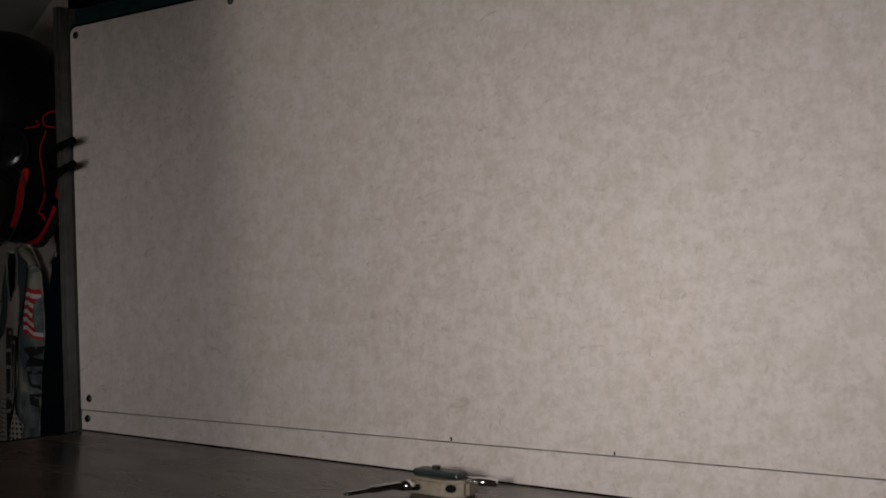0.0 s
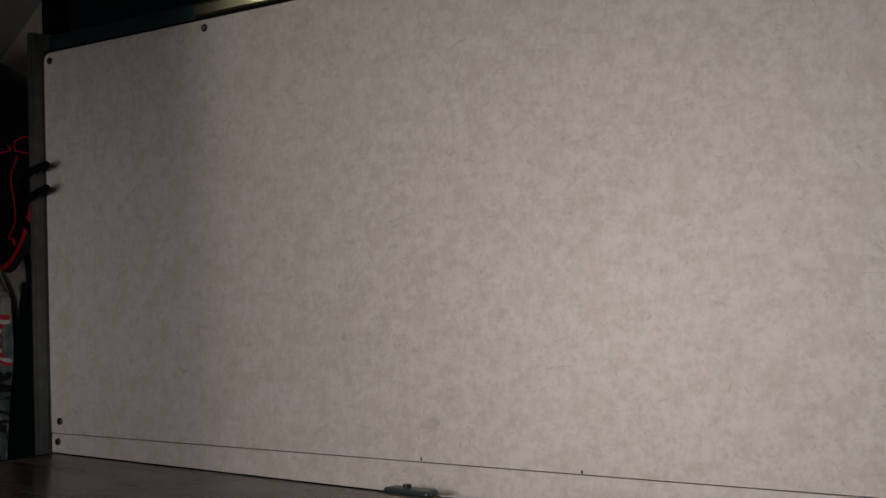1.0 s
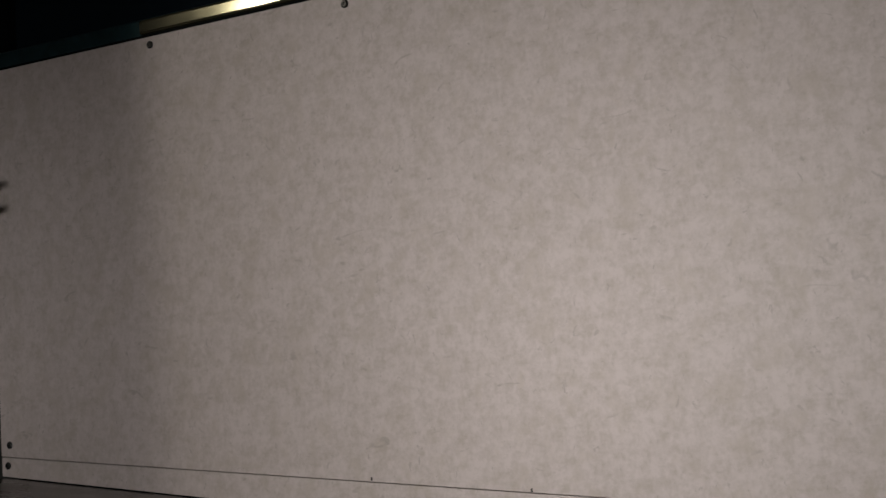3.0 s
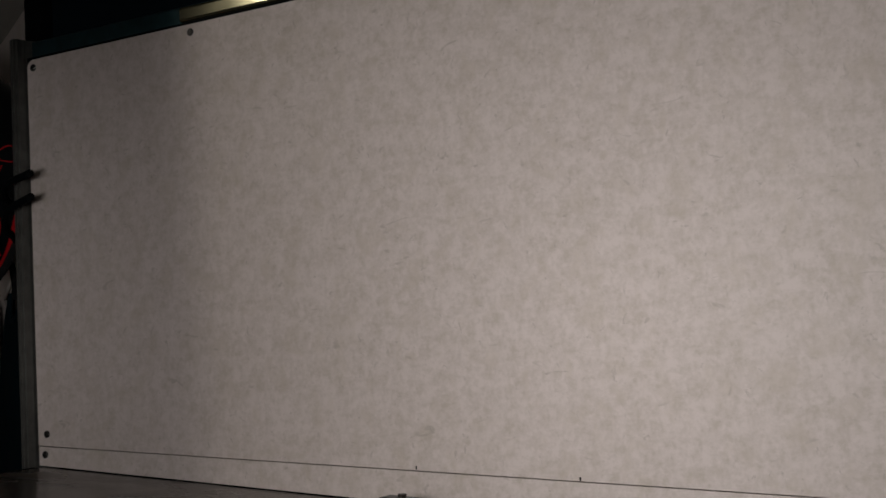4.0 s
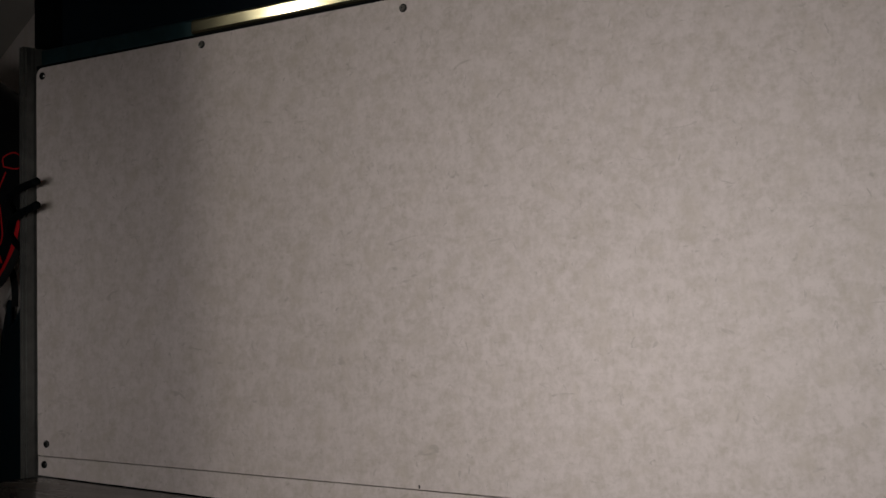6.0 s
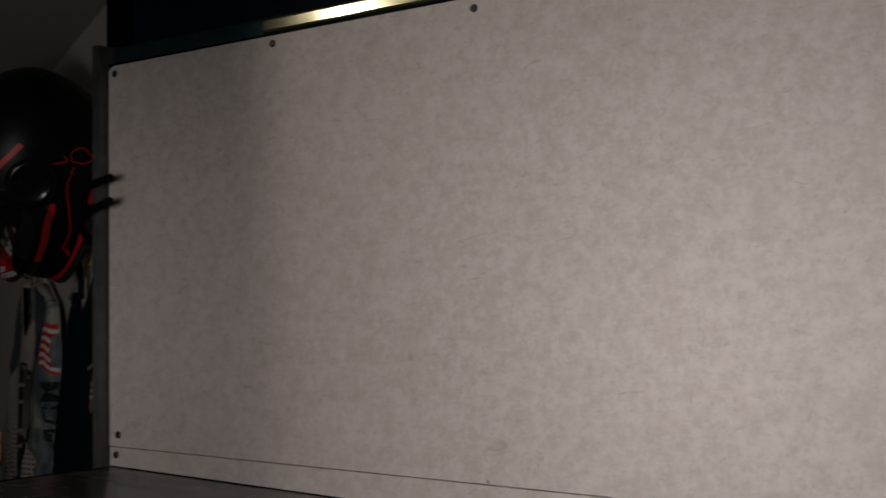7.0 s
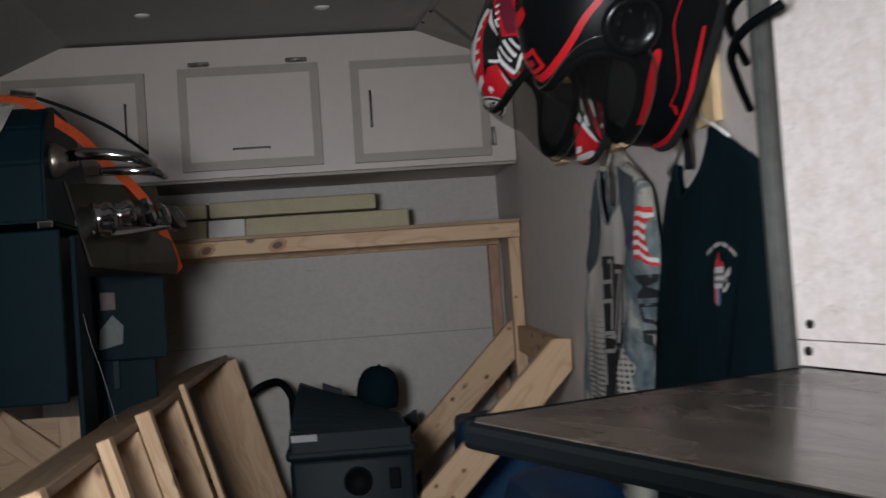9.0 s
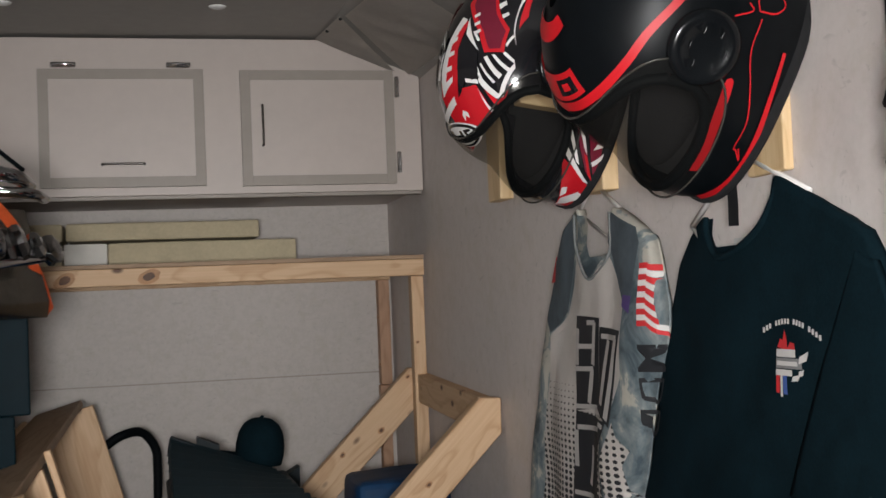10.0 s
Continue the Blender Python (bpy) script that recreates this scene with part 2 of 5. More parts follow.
def along(a, b, up=(0, 0, 1)):
    """A pose at the middle of a-b whose X runs from a to b."""
    a, b = Vector(a), Vector(b)
    x = (b - a).normalized()
    y = Vector(up).cross(x).normalized()
    z = x.cross(y)
    return Matrix.Translation((a + b) / 2) @ Matrix((x, y, z)).transposed().to_4x4()


def lumber(name, a, b, wide, high, material, parent=None, up=(0, 0, 1), label="", bevel=0.003):
    n = (Vector(b) - Vector(a)).length
    ob = part(name, boxed((n, wide, high), bevel=bevel), material, parent, label)
    ob.matrix_basis = along(a, b, up)
    return ob


# ---- setting ----
NOOK_E, NOOK_W, NOOK_N, TOP = 0.37, -1.26, 4.80, 1.897
P0, PD, PN = Vector((0.272, 1.712, 0)), Vector((0.537, -0.8435, 0)), Vector((-0.8435, -0.537, 0))


def on_panel(s, d, z):
    return P0 + s * PD + d * PN + Vector((0, 0, z))


def structure(name, bm, material, label, category):
    return tagged(part(name, bm, material), label, category, kind="structure")


def panel_box(s0, s1, d0, d1, z0, z1, bevel=0.0):
    m = Matrix((PD, PN, Vector((0, 0, 1)))).transposed().to_4x4()
    return boxed((s1 - s0, d1 - d0, z1 - z0), on_panel((s0 + s1) / 2, (d0 + d1) / 2, (z0 + z1) / 2), bevel, m)


structure("floor", boxed((5.0, 7.6, 0.1), (0, 1.5, -0.05)), FLOOR, "grey sheet floor of the trailer", "floor")
structure("wall_east", boxed((0.08, 2.88, 1.95), (NOOK_E + 0.04, 3.44, 0.975)), WALLBOARD_LIT, "mottled beige vinyl wallboard side wall, lightened in colour", "wall")
structure("wall_north", boxed((1.8, 0.08, 1.95), (-0.45, NOOK_N + 0.04, 0.975)), WALLBOARD_DIM, "mottled vinyl wallboard end wall, dimmed in colour", "wall")
structure("wall_west", boxed((0.08, 3.4, 1.95), (NOOK_W - 0.04, 3.2, 0.975)), WALLBOARD_DIM, "vinyl wallboard side wall, dimmed in colour", "wall")
structure("ceiling", prism([(NOOK_W, 1.782), (-0.99, TOP), (0.098, TOP), (NOOK_E, 1.782), (NOOK_E + 0.1, 1.782), (NOOK_E + 0.1, 2.3), (NOOK_W - 0.1, 2.3), (NOOK_W - 0.1, 1.782)], 1.96, 4.88, "y"), CEILING, "grey vinyl ceiling with sloping coves at both sides", "ceiling")
# Unseen partition, added so the side lamp leaves a shadow edge on the panel.
structure("lamp_blocker", boxed((0.92, 0.08, 2.3), (-1.36, 1.475, 1.15)), WALLBOARD_DIM, "plain pale unseen partition added to cut off the side lamp", "wall")
structure("wall_south", boxed((5.0, 0.1, 2.4), (0, -1.9, 1.2)), WALLBOARD_DIM, "plain pale wall", "wall")
structure("wall_outer_west", boxed((0.1, 3.4, 2.4), (-2.45, 0, 1.2)), WALLBOARD_DIM, "plain pale wall", "wall")
structure("wall_outer_east", boxed((0.1, 3.4, 2.4), (2.45, -0.2, 1.2)), WALLBOARD_DIM, "plain pale wall", "wall")
structure("ceiling_room", boxed((5.0, 4.0, 0.1), (0, 0, 2.4)), CEILING, "grey vinyl ceiling", "ceiling")
SEAM, FOOT = (0.989, -0.060), (0.962, -0.079)


def panel_sheet(s0, s1, d0, d1, low, high, corner=0.0):
    """A sheet on the leaning wall; low and high are (height at its hinge edge, fall per metre)."""
    pts = [(s0, low[0] + low[1] * s0), (s1, low[0] + low[1] * s1), (s1, high[0] + high[1] * s1)]
    top = high[0] + high[1] * s0
    pts += [(s0 + corner * (1 - math.sin(a)), top - corner * (1 - math.cos(a))) for a in (i * math.pi / 12 for i in range(7))] if corner else [(s0, top)]
    bm = prism(pts, d0, d1, "y")
    bm.transform(Matrix.Translation(P0) @ Matrix((PD, PN, Vector((0, 0, 1)))).transposed().to_4x4())
    return bm


END = 2.3
structure("wall_panel", panel_sheet(-0.011, END, -0.018, 0.0, (SEAM[0] + 0.001, SEAM[1]), (1.541, 0), 0.012), WALLBOARD, "mottled beige vinyl wall panel held by black screws", "wall panel")
strip = structure("trim_strip", panel_sheet(-0.011, END, -0.018, -0.0006, FOOT, (SEAM[0] - 0.0005, SEAM[1])), WALLBOARD, "mottled vinyl strip between the wall panel and the worktop", "trim")
structure("wall_lower", panel_sheet(-0.011, END, -0.10, -0.02, (0, 0), (0.95, -0.079)), DARK_WALL, "near-black wall below the worktop", "wall")
structure("wall_upper", panel_box(-0.02, END, -0.16, -0.06, 1.50, 2.4), DARK_WALL, "near-black bulkhead above the wall panel", "wall")
structure("door_frame", panel_box(-0.03, END, -0.06, -0.010, 1.545, 1.571, 0.003), RAIL_DULL, "dark teal rail along the top of the wall panel", "frame")
structure("rail_cover", panel_box(0.268, END, -0.014, -0.004, 1.5475, 1.5685, 0.004), RAIL, "polished metal cover strip on the rail above the wall panel", "trim")
structure("frame_gasket", panel_box(-0.02, END, -0.03, -0.003, 1.5405, 1.5455), RUBBER, "black rubber seal above the wall panel", "seal")
# jamb between the leaning panel and the side wall
jamb = [(0.268, 1.764), (0.252, 1.752), (0.245, 1.738), (0.2445, 1.724), (0.250, 1.7185), (0.262, 1.7245), (0.285, 1.728), (0.300, 1.745), (0.290, 1.764)]
bm = prism(jamb, 0.90, 1.572)
bmesh.ops.bevel(bm, geom=[e for e in bm.edges if abs(e.verts[0].co.z - e.verts[1].co.z) > 0.1], offset=0.003, segments=2, affect="EDGES")
structure("jamb", bm, JAMB, "worn dull metal door jamb at the edge of the wall panel", "frame")
structure("jamb_gasket", prism([(0.2725, 1.765), (0.2950, 1.852), (0.40, 1.852), (0.40, 1.78), (0.300, 1.765)], 0.90, 1.9), RUBBER, "black rubber door seal beside the jamb", "seal")
structure("jamb_bead", prism([(0.2935, 1.8525), (0.2975, 1.874), (0.42, 1.876), (0.42, 1.8525)], 0.90, 1.9), ALU, "thin aluminium bead between two rubber seals", "frame")
structure("jamb_rubber", prism([(0.3015, 1.8765), (0.3165, 1.9125), (0.42, 1.9125), (0.42, 1.8765)], 0.90, 1.9), RUBBER, "black rubber seal behind the aluminium bead", "seal")
structure("jamb_seal", prism([(0.318, 1.913), (0.346, 1.982), (0.369, 1.986), (0.42, 1.913)], 0.90, 1.9), RUBBER, "black rubber seal on the side wall", "seal")


def screw(parent=None):
    bm = lathe([(0.0001, 0.0), (0.0052, 0.0), (0.0052, 0.0012), (0.0036, 0.0026), (0.0018, 0.0026), (0.0012, 0.0012), (0.0001, 0.0012)], 12)
    return tagged(part("screw", bm, SCREW), "small dark pan-head screw in the wall panel", "screw", "screws of the wall panel")


SCREW = plain("dark_screw", (0.05, 0.05, 0.05), 0.3, 0.9, vary=0.3, relief=0)
facing = Matrix((PD, Vector((0, 0, 1)), PN)).transposed().to_4x4()
first_screw = screw()
first_screw.matrix_world = Matrix.Translation(on_panel(0.001, 0.0, 1.529)) @ facing
for s, z in [(0.291, 1.530), (0.599, 1.527), (0.90, 1.527), (1.2, 1.527), (0.006, 1.006), (0.001, 0.9775)]:
    copy_thing(first_screw, Matrix.Translation(on_panel(s, -0.0006 if z < 0.98 else 0.0, z)) @ facing)

# ---- worktop ----
along_fall = Vector((PD.x, PD.y, FOOT[1])).normalized()
SLOPE = Matrix.Translation(P0 + Vector((0, 0, FOOT[0] - 0.0015))) @ Matrix((along_fall, -PN, along_fall.cross(-PN))).transposed().to_4x4()
worktop = thing("worktop", SLOPE, "dark walnut laminate worktop with a black edge, scuffed", "worktop")
bm = prism([(0.0, -0.003), (0.0, -0.45), (0.012, -0.462), (0.40, -0.462), (0.40, -0.43), (END, -0.43), (END, -0.003)], -0.019, 0)
part("top", bm, WALNUT, worktop)
part("edge_band", boxed((0.388, 0.014, 0.022), (0.205, -0.4695, -0.0105), 0.0065), RUBBER, worktop, "black plastic edge")
part("edge_band", boxed((END - 0.41, 0.014, 0.022), ((END + 0.41) / 2, -0.4375, -0.0105), 0.0065), RUBBER, worktop, "black plastic edge")
part("edge_band", boxed((0.012, 0.45, 0.022), (-0.0065, -0.232, -0.0105), 0.0055), RUBBER, worktop, "black plastic edge")
part("edge_band", boxed((0.004, 0.028, 0.021), (0.4022, -0.447, -0.010), 0.0012), RUBBER, worktop, "black plastic edge")

# ---- wall cabinet ----
cabinet = thing("wall_cabinet", Matrix.Translation((0, 4.235, 0)), "pale grey laminate overhead cabinet with grey-banded doors", "cabinet")
bm = bmesh.new()
cube(bm, (1.622, 0.018, 0.425), (-0.446, 0.009, 1.676), 0.0015)
part("face_frame", bm, CABINET, cabinet)
part("carcass", boxed((1.622, 0.53, 0.30), (-0.446, 0.286, 1.62), 0.002), CABINET, cabinet)
part("bottom_lip", boxed((1.622, 0.04, 0.012), (-0.446, 0.04, 1.4605), 0.002), CABINET_BAND, cabinet)
for s_at, z_at in ((0.600, 0.957), (0.805, 0.944)):
    part("staple", panel_box(s_at - 0.0008, s_at + 0.0008, -0.0006, 0.001, z_at - 0.002, z_at + 0.002), SCREW, strip)

HANDLE = plain("dark_bronze_handle", (0.10, 0.09, 0.08), 0.3, 0.9, vary=0.2, relief=0)


def cabinet_door(x0, x1, z0, z1, handle, hinges):
    w, h = x1 - x0, z1 - z0
    door = part("door", boxed((w - 0.05, 0.016, h - 0.05), (0, -0.008, 0), 0.001), CABINET, cabinet)
    door.location = ((x0 + x1) / 2, 0, (z0 + z1) / 2)
    b = 0.027
    for sx in (-1, 1):
        part("edge_band", boxed((b, 0.018, h), (sx * (w - b) / 2, -0.009, 0), 0.0006), CABINET_BAND, door, "grey banded door edge")
    for sz in (-1, 1):
        part("edge_band", boxed((w - 2 * b, 0.018, b), (0, -0.009, sz * (h - b) / 2), 0.0006), CABINET_BAND, door, "grey banded door edge")
    hx, hz, level = handle
    hx, hz = hx - door.location.x, hz - door.location.z
    a = Vector((0.054, 0, 0)) if level else Vector((0, 0, 0.054))
    c = Vector((hx, -0.016, hz))
    out = Vector((0, -0.022, 0))
    part("handle", tube(bend([c - a, c - a + out * 0.8, c - a * 0.8 + out, c + a * 0.8 + out, c + a + out * 0.8, c + a], 5), 0.0033, 8), HANDLE, door, "slim dark bronze bar handle", True)
    for x, z, level in hinges:
        size = (0.066, 0.012, 0.014) if level else (0.013, 0.012, 0.060)
        bm = boxed(size, (x - door.location.x, -0.022, z - door.location.z), 0.004)
        cube(bm, (0.05, 0.014, 0.008) if level else (0.008, 0.014, 0.042), (x - door.location.x, -0.029, z - door.location.z), 0.003)
        part("hinge", bm, CHROME, door, "chrome wrap hinge", True)


cabinet_door(-0.665, -0.236, 1.486, 1.802, (-0.451, 1.5455, True), [(-0.598, 1.812, True), (-0.301, 1.812, True)])
cabinet_door(-0.138, 0.287, 1.483, 1.800, (-0.0815, 1.6465, False), [(0.295, 1.752, False), (0.295, 1.541, False)])
cabinet_door(-1.19, -0.765, 1.495, 1.795, (-0.823, 1.645, False), [(-1.198, 1.752, False), (-1.198, 1.541, False)])

# small cover buttons on the ceiling and the folded vinyl where cove meets cabinet
button = tagged(part("ceiling_button", lathe([(0.0001, -0.006), (0.012, -0.006), (0.02, -0.003), (0.022, 0.0), (0.0001, 0.0)], 16), plain("white_plastic", (0.7, 0.7, 0.68), 0.4), None, "", True), "small white plastic screw cover on the ceiling", "cover", "ceiling screw covers")
button.location = (-0.712, 3.90, TOP)
copy_thing(button, Matrix.Translation((-0.211, 3.906, TOP)))


def flap(corners, cuts, crumple):
    """A creased sheet between four corners, uneven within and straight at its pinned edges."""
    bm = bmesh.new()
    a, b, c, d = (Vector(p) for p in corners)
    grid = []
    for j in range(cuts + 1):
        row = []
        for i in range(cuts + 1):
            u, v = i / cuts, j / cuts
            p = a * (1 - u) * (1 - v) + b * u * (1 - v) + c * u * v + d * (1 - u) * v
            p.z -= crumple * math.sin(math.pi * v) * (0.6 + 0.8 * noise.noise(p * 14)) * math.sin(math.pi * (0.1 + 0.8 * u))
            row.append(bm.verts.new(p))
        grid.append(row)
    for j in range(cuts):
        for i in range(cuts):
            bm.faces.new((grid[j][i], grid[j][i + 1], grid[j + 1][i + 1], grid[j + 1][i]))
    bmesh.ops.solidify(bm, geom=bm.faces[:], thickness=0.002)
    return bm


# Cloth paled further to stand in for light the grazed cove doesn't get.
LINING_LIT = plain("lit_pale_cloth", (0.62, 0.575, 0.525), 0.8, vary=0.06, scale=60, relief=0.15)
cove_flap = structure("cove_flap", flap([(0.072, 4.228, 1.889), (0.100, 3.955, 1.889), (0.295, 4.228, 1.800), (0.285, 4.229, 1.801)], 10, 0.006), LINING_LIT, "creased cloth flap, paled to look lit, pinned between ceiling cove and cabinet", "trim")
structure("cove_lining", flap([(0.112, 3.94, 1.886), (0.150, 3.50, 1.872), (0.360, 3.60, 1.780), (0.335, 4.225, 1.788)], 18, 0.007), LINING_LIT, "loose lining over the ceiling cove, paled to look lit", "trim")
for x, y, z in ((0.104, 3.97, 1.8835), (0.090, 4.11, 1.8835)):
    pin = lathe([(0.0001, -0.003), (0.004, -0.002), (0.0045, 0.004), (0.0001, 0.004)], 10)
    pin.transform(Matrix.Translation((x, y, z)))
    part("pin", pin, SCREW, cove_flap, "small dark pin")
VENT = plain("white_vent_plastic", (0.62, 0.60, 0.57), 0.5, vary=0.06, relief=0.03)
vent = thing("ceiling_vent", Matrix.Translation((-0.46, 3.22, TOP)), "off-white plastic vent box hung below the ceiling", "vent")
part("housing", boxed((0.39, 0.24, 0.056), (0, 0.12, -0.028), 0.008), VENT, vent)
for k in range(2):
    part("slot", boxed((0.08, 0.004, 0.005), (-0.005, -0.0008, -0.032 - 0.009 * k), 0.001), HANDLE, vent, "dark vent slot")
structure("wall_seam", boxed((1.6, 0.002, 0.004), (-0.45, NOOK_N - 0.0008, 0.928)), CABINET_BAND, "thin joint strip across the end wall", "trim")

# ---- pine shelf over the alcove ----
shelf = thing("shelf", Matrix(), "pine shelf frame with a plywood top, on posts", "shelf")
lumber("front_rail", (-1.25, 4.272, 1.2475), (0.362, 4.272, 1.2475), 0.038, 0.047, PINE, shelf, label="knotty pine rail")
lumber("back_rail", (-1.25, 4.778, 1.2475), (0.362, 4.778, 1.2475), 0.038, 0.047, PINE, shelf)
ply = part("plywood_top", boxed((1.61, 0.548, 0.011), (0, 0, 0), 0.001), PLY_EDGE, shelf, "pale plywood board")
ply.location = (-0.443, 4.524, 1.277)
lumber("post", (0.3405, 4.273, 0), (0.3405, 4.273, 1.223), 0.036, 0.041, PINE, shelf, (0, 1, 0))
lumber("post", (0.338, 4.775, 0.888), (0.338, 4.775, 1.2235), 0.036, 0.044, PINE_RED_SHADED, shelf, (0, 1, 0))
lumber("post", (0.334, 4.778, 0), (0.334, 4.778, 0.886), 0.034, 0.038, PINE_RED_SHADED, shelf, (0, 1, 0), "reddish lower pine post with shade in its colour")


def pad(size, at, label, material=None):
    bm = boxed(size, (0, 0, 0), 0.006)
    bmesh.ops.subdivide_edges(bm, edges=bm.edges[:], cuts=2, use_grid_fill=True)
    for v in bm.verts:
        v.co += 0.002 * Vector(noise.noise_vector(v.co * 9 + Vector(at)))
    ob = tagged(part("foam_pad", bm, material or FOAM), label, "foam pad", "foam pads on the shelf")
    ob.location = at
    return ob


pad((0.545, 0.24, 0.050), (-0.348, 4.612, 1.3855), "yellowed foam cushion slab lying on another slab")
pad((0.538, 0.26, 0.0665), (-0.238, 4.622, 1.3195), "long yellowed foam cushion slab on the plywood shelf")
pad((0.42, 0.24, 0.050), (-0.84, 4.612, 1.3855), "yellowed foam cushion slab on a stack")
pad((0.42, 0.26, 0.0665), (-0.842, 4.622, 1.3195), "yellowed foam cushion slab on the plywood shelf")
# Added block, coloured like the wall that shows between the slabs.
box = tagged(part("carton", boxed((0.119, 0.10, 0.0665), (0, 0, 0), 0.003), plain("white_gap_block", (0.62, 0.60, 0.55), 0.7, vary=0.08)), "small off-white block added in the gap between foam slabs", "carton")
box.location = (-0.568, 4.545, 1.3195)

# ---- sloping trestle of 2x4s ----
trestle = thing("trestle", Matrix(), "knotty pine trestle of two sloping boards", "trestle")


def sloping(y, top, x_shift=0.0):
    """A board in the plane y whose square-cut upper end stands against the side wall."""
    d = Vector((-0.705, -0.709)).normalized()
    nrm = Vector((-d.y, d.x))
    if nrm.y > 0:
        nrm = -nrm
    a = Vector(top)
    w, n = 0.089, 1.22
    pts = [a, a + Vector((0.048, -0.003)), a + Vector((0.046, -0.082)), a + d * n + nrm * w, a + d * n]
    mid = a + d * n * 0.5
    bm = prism([(p.x, p.y) for p in pts], -0.019, 0.019, "y")
    bmesh.ops.bevel(bm, geom=bm.edges[:], offset=0.0025, segments=1, affect="EDGES")
    ang = math.atan2(d.y, d.x)
    to_local = pose(0, 0, 0, 0, math.degrees(ang), 0) @ Matrix.Translation((-mid.x, 0, -mid.y))
    bm.transform(to_local)
    ob = part("board", bm, PINE, trestle)
    ob.matrix_basis = Matrix.Translation((mid.x, y, mid.y)) @ pose(0, 0, 0, 0, -math.degrees(ang), 0)


sloping(3.549, (0.316, 0.930))
sloping(4.325, (0.318, 0.962))
lumber("cross_rail", (0.349, 3.572, 0.882), (0.349, 4.302, 0.908), 0.036, 0.080, PINE, trestle, label="pine rail along the wall")
part("bolt", tube([(0.119, 3.528, 0.668), (0.136, 3.520, 0.664), (0.140, 3.518, 0.663)], 0.0075, 10), CHROME, trestle, "chrome bolt end", True)
part("strap_buckle", boxed((0.026, 0.014, 0.016), (0.154, 3.522, 0.660), 0.003, pose(0, 0, 0, 0, 8, 0)), BLACK, trestle, "black plastic buckle")

KNOT = plain("pine_knot", (0.10, 0.045, 0.02), 0.6, vary=0.4, scale=140, relief=0.2)
HALO = plain("pine_knot_halo", (0.40, 0.215, 0.10), 0.6, vary=0.3, scale=160, relief=0.2)


def knot(parent, x, y, z, r, tilt=0.0, squash=0.7):
    """A knot in a board's face: a dark uneven heart within a paler ring."""
    for k, (size, lift, mat) in enumerate(((1.0, 0.0006, HALO), (0.55, 0.0011, KNOT))):
        ring = []
        for i in range(14):
            a = i * math.tau / 14
            q = r * size * (1 + 0.22 * noise.noise(Vector((math.cos(a) * 1.7 + x * 31, math.sin(a) * 1.7 + k, z * 17))))
            u, v = q * math.cos(a), q * squash * math.sin(a)
            c, n = math.cos(math.radians(tilt)), math.sin(math.radians(tilt))
            ring.append((x + u * c - v * n, z + u * n + v * c))
        part("knot", prism(ring, y - lift, y + 0.001, "y"), mat, parent)


knot(shelf, -0.612, 4.253, 1.243, 0.030, 25, 0.62)
knot(shelf, -0.395, 4.253, 1.247, 0.031, 20, 0.60)
knot(shelf, 0.334, 4.2525, 1.036, 0.006)
knot(shelf, 0.321, 4.757, 1.104, 0.006)
knot(shelf, 0.321, 4.757, 0.955, 0.007)
knot(shelf, 0.339, 4.757, 0.994, 0.004)
knot(trestle, 0.117, 4.306, 0.728, 0.010, 45)
knot(trestle, 0.230, 4.306, 0.790, 0.012, 45)
knot(trestle, 0.313, 4.306, 0.937, 0.008, 45)
for kx, kz in ((0.066, 0.616), (-0.006, 0.583), (0.033, 0.551)):
    knot(trestle, kx, 3.530, kz, 0.008, 45)
knot(trestle, 0.190, 3.530, 0.746, 0.009, 45)

# ---- slatted rack on its side ----
rack = thing("slatted_rack", Matrix(), "pine bunk rack standing on its side, ribs outward", "rack")
O0, O1 = Vector((-0.558, 4.42, 0.925)), Vector((-0.614, 1.95, 0.834))
down, inward = Vector((0.28, 0, -0.96)), Vector((-0.96, 0, -0.28))


def rack_at(y):
    k = (y - O0.y) / (O1.y - O0.y)
    return O0 + (O1 - O0) * k


for y, n, stick in ((4.39, 0.93, 0.0), (3.37, 0.90, 0.014), (2.87, 0.88, 0.03), (2.52, 0.87, 0.024), (2.08, 0.85, 0.03)):
    a = rack_at(y) + inward * (0.105 if stick else 0.078) + down * 0.02
    lumber("rib", a, a + down * n, 0.15, 0.026, PINE, rack, (0, 1, 0))
    if stick:
        a = rack_at(y) + inward * 0.012 - down * 0.012
        lumber("batten", a, a + down * n, stick, 0.036, PINE, rack, (0, 1, 0), "square pine batten with a cut end")
a, b = rack_at(4.42) + inward * 0.095 + down * 0.008, rack_at(1.95) + inward * 0.095 + down * 0.008
lumber("top_rail", a, b, 0.13, 0.018, PINE_SHADED, rack, (0.28, 0, -0.96), label="pine top rail with shade put into its brown colour")
for k in range(5):
    a, b = rack_at(4.42) + inward * 0.19 + down * (0.08 + 0.17 * k), rack_at(1.95) + inward * 0.19 + down * (0.08 + 0.17 * k)
    lumber("slat", a, b, 0.15, 0.014, PINE_PALE, rack, tuple(inward))

# Lighter copy of the black plastic: light caught by the louvres, put into colour.
RIBBED_LIT = plain("ribbed_lit_plastic", (0.010, 0.021, 0.027), 0.5, vary=0.25, gloss=0.25)

# ---- black power unit with cap and hose ----
unit = thing("generator", Matrix.Translation((-0.21, 3.40, 0)), "long black portable generator with a louvred top and rubber hose", "generator")
part("body", boxed((0.30, 0.78, 0.69), (0, 0.40, 0.345), 0.014), BLACK, unit, "", True)
part("lid", boxed((0.316, 0.80, 0.028), (0, 0.40, 0.700), 0.01), BLACK, unit)
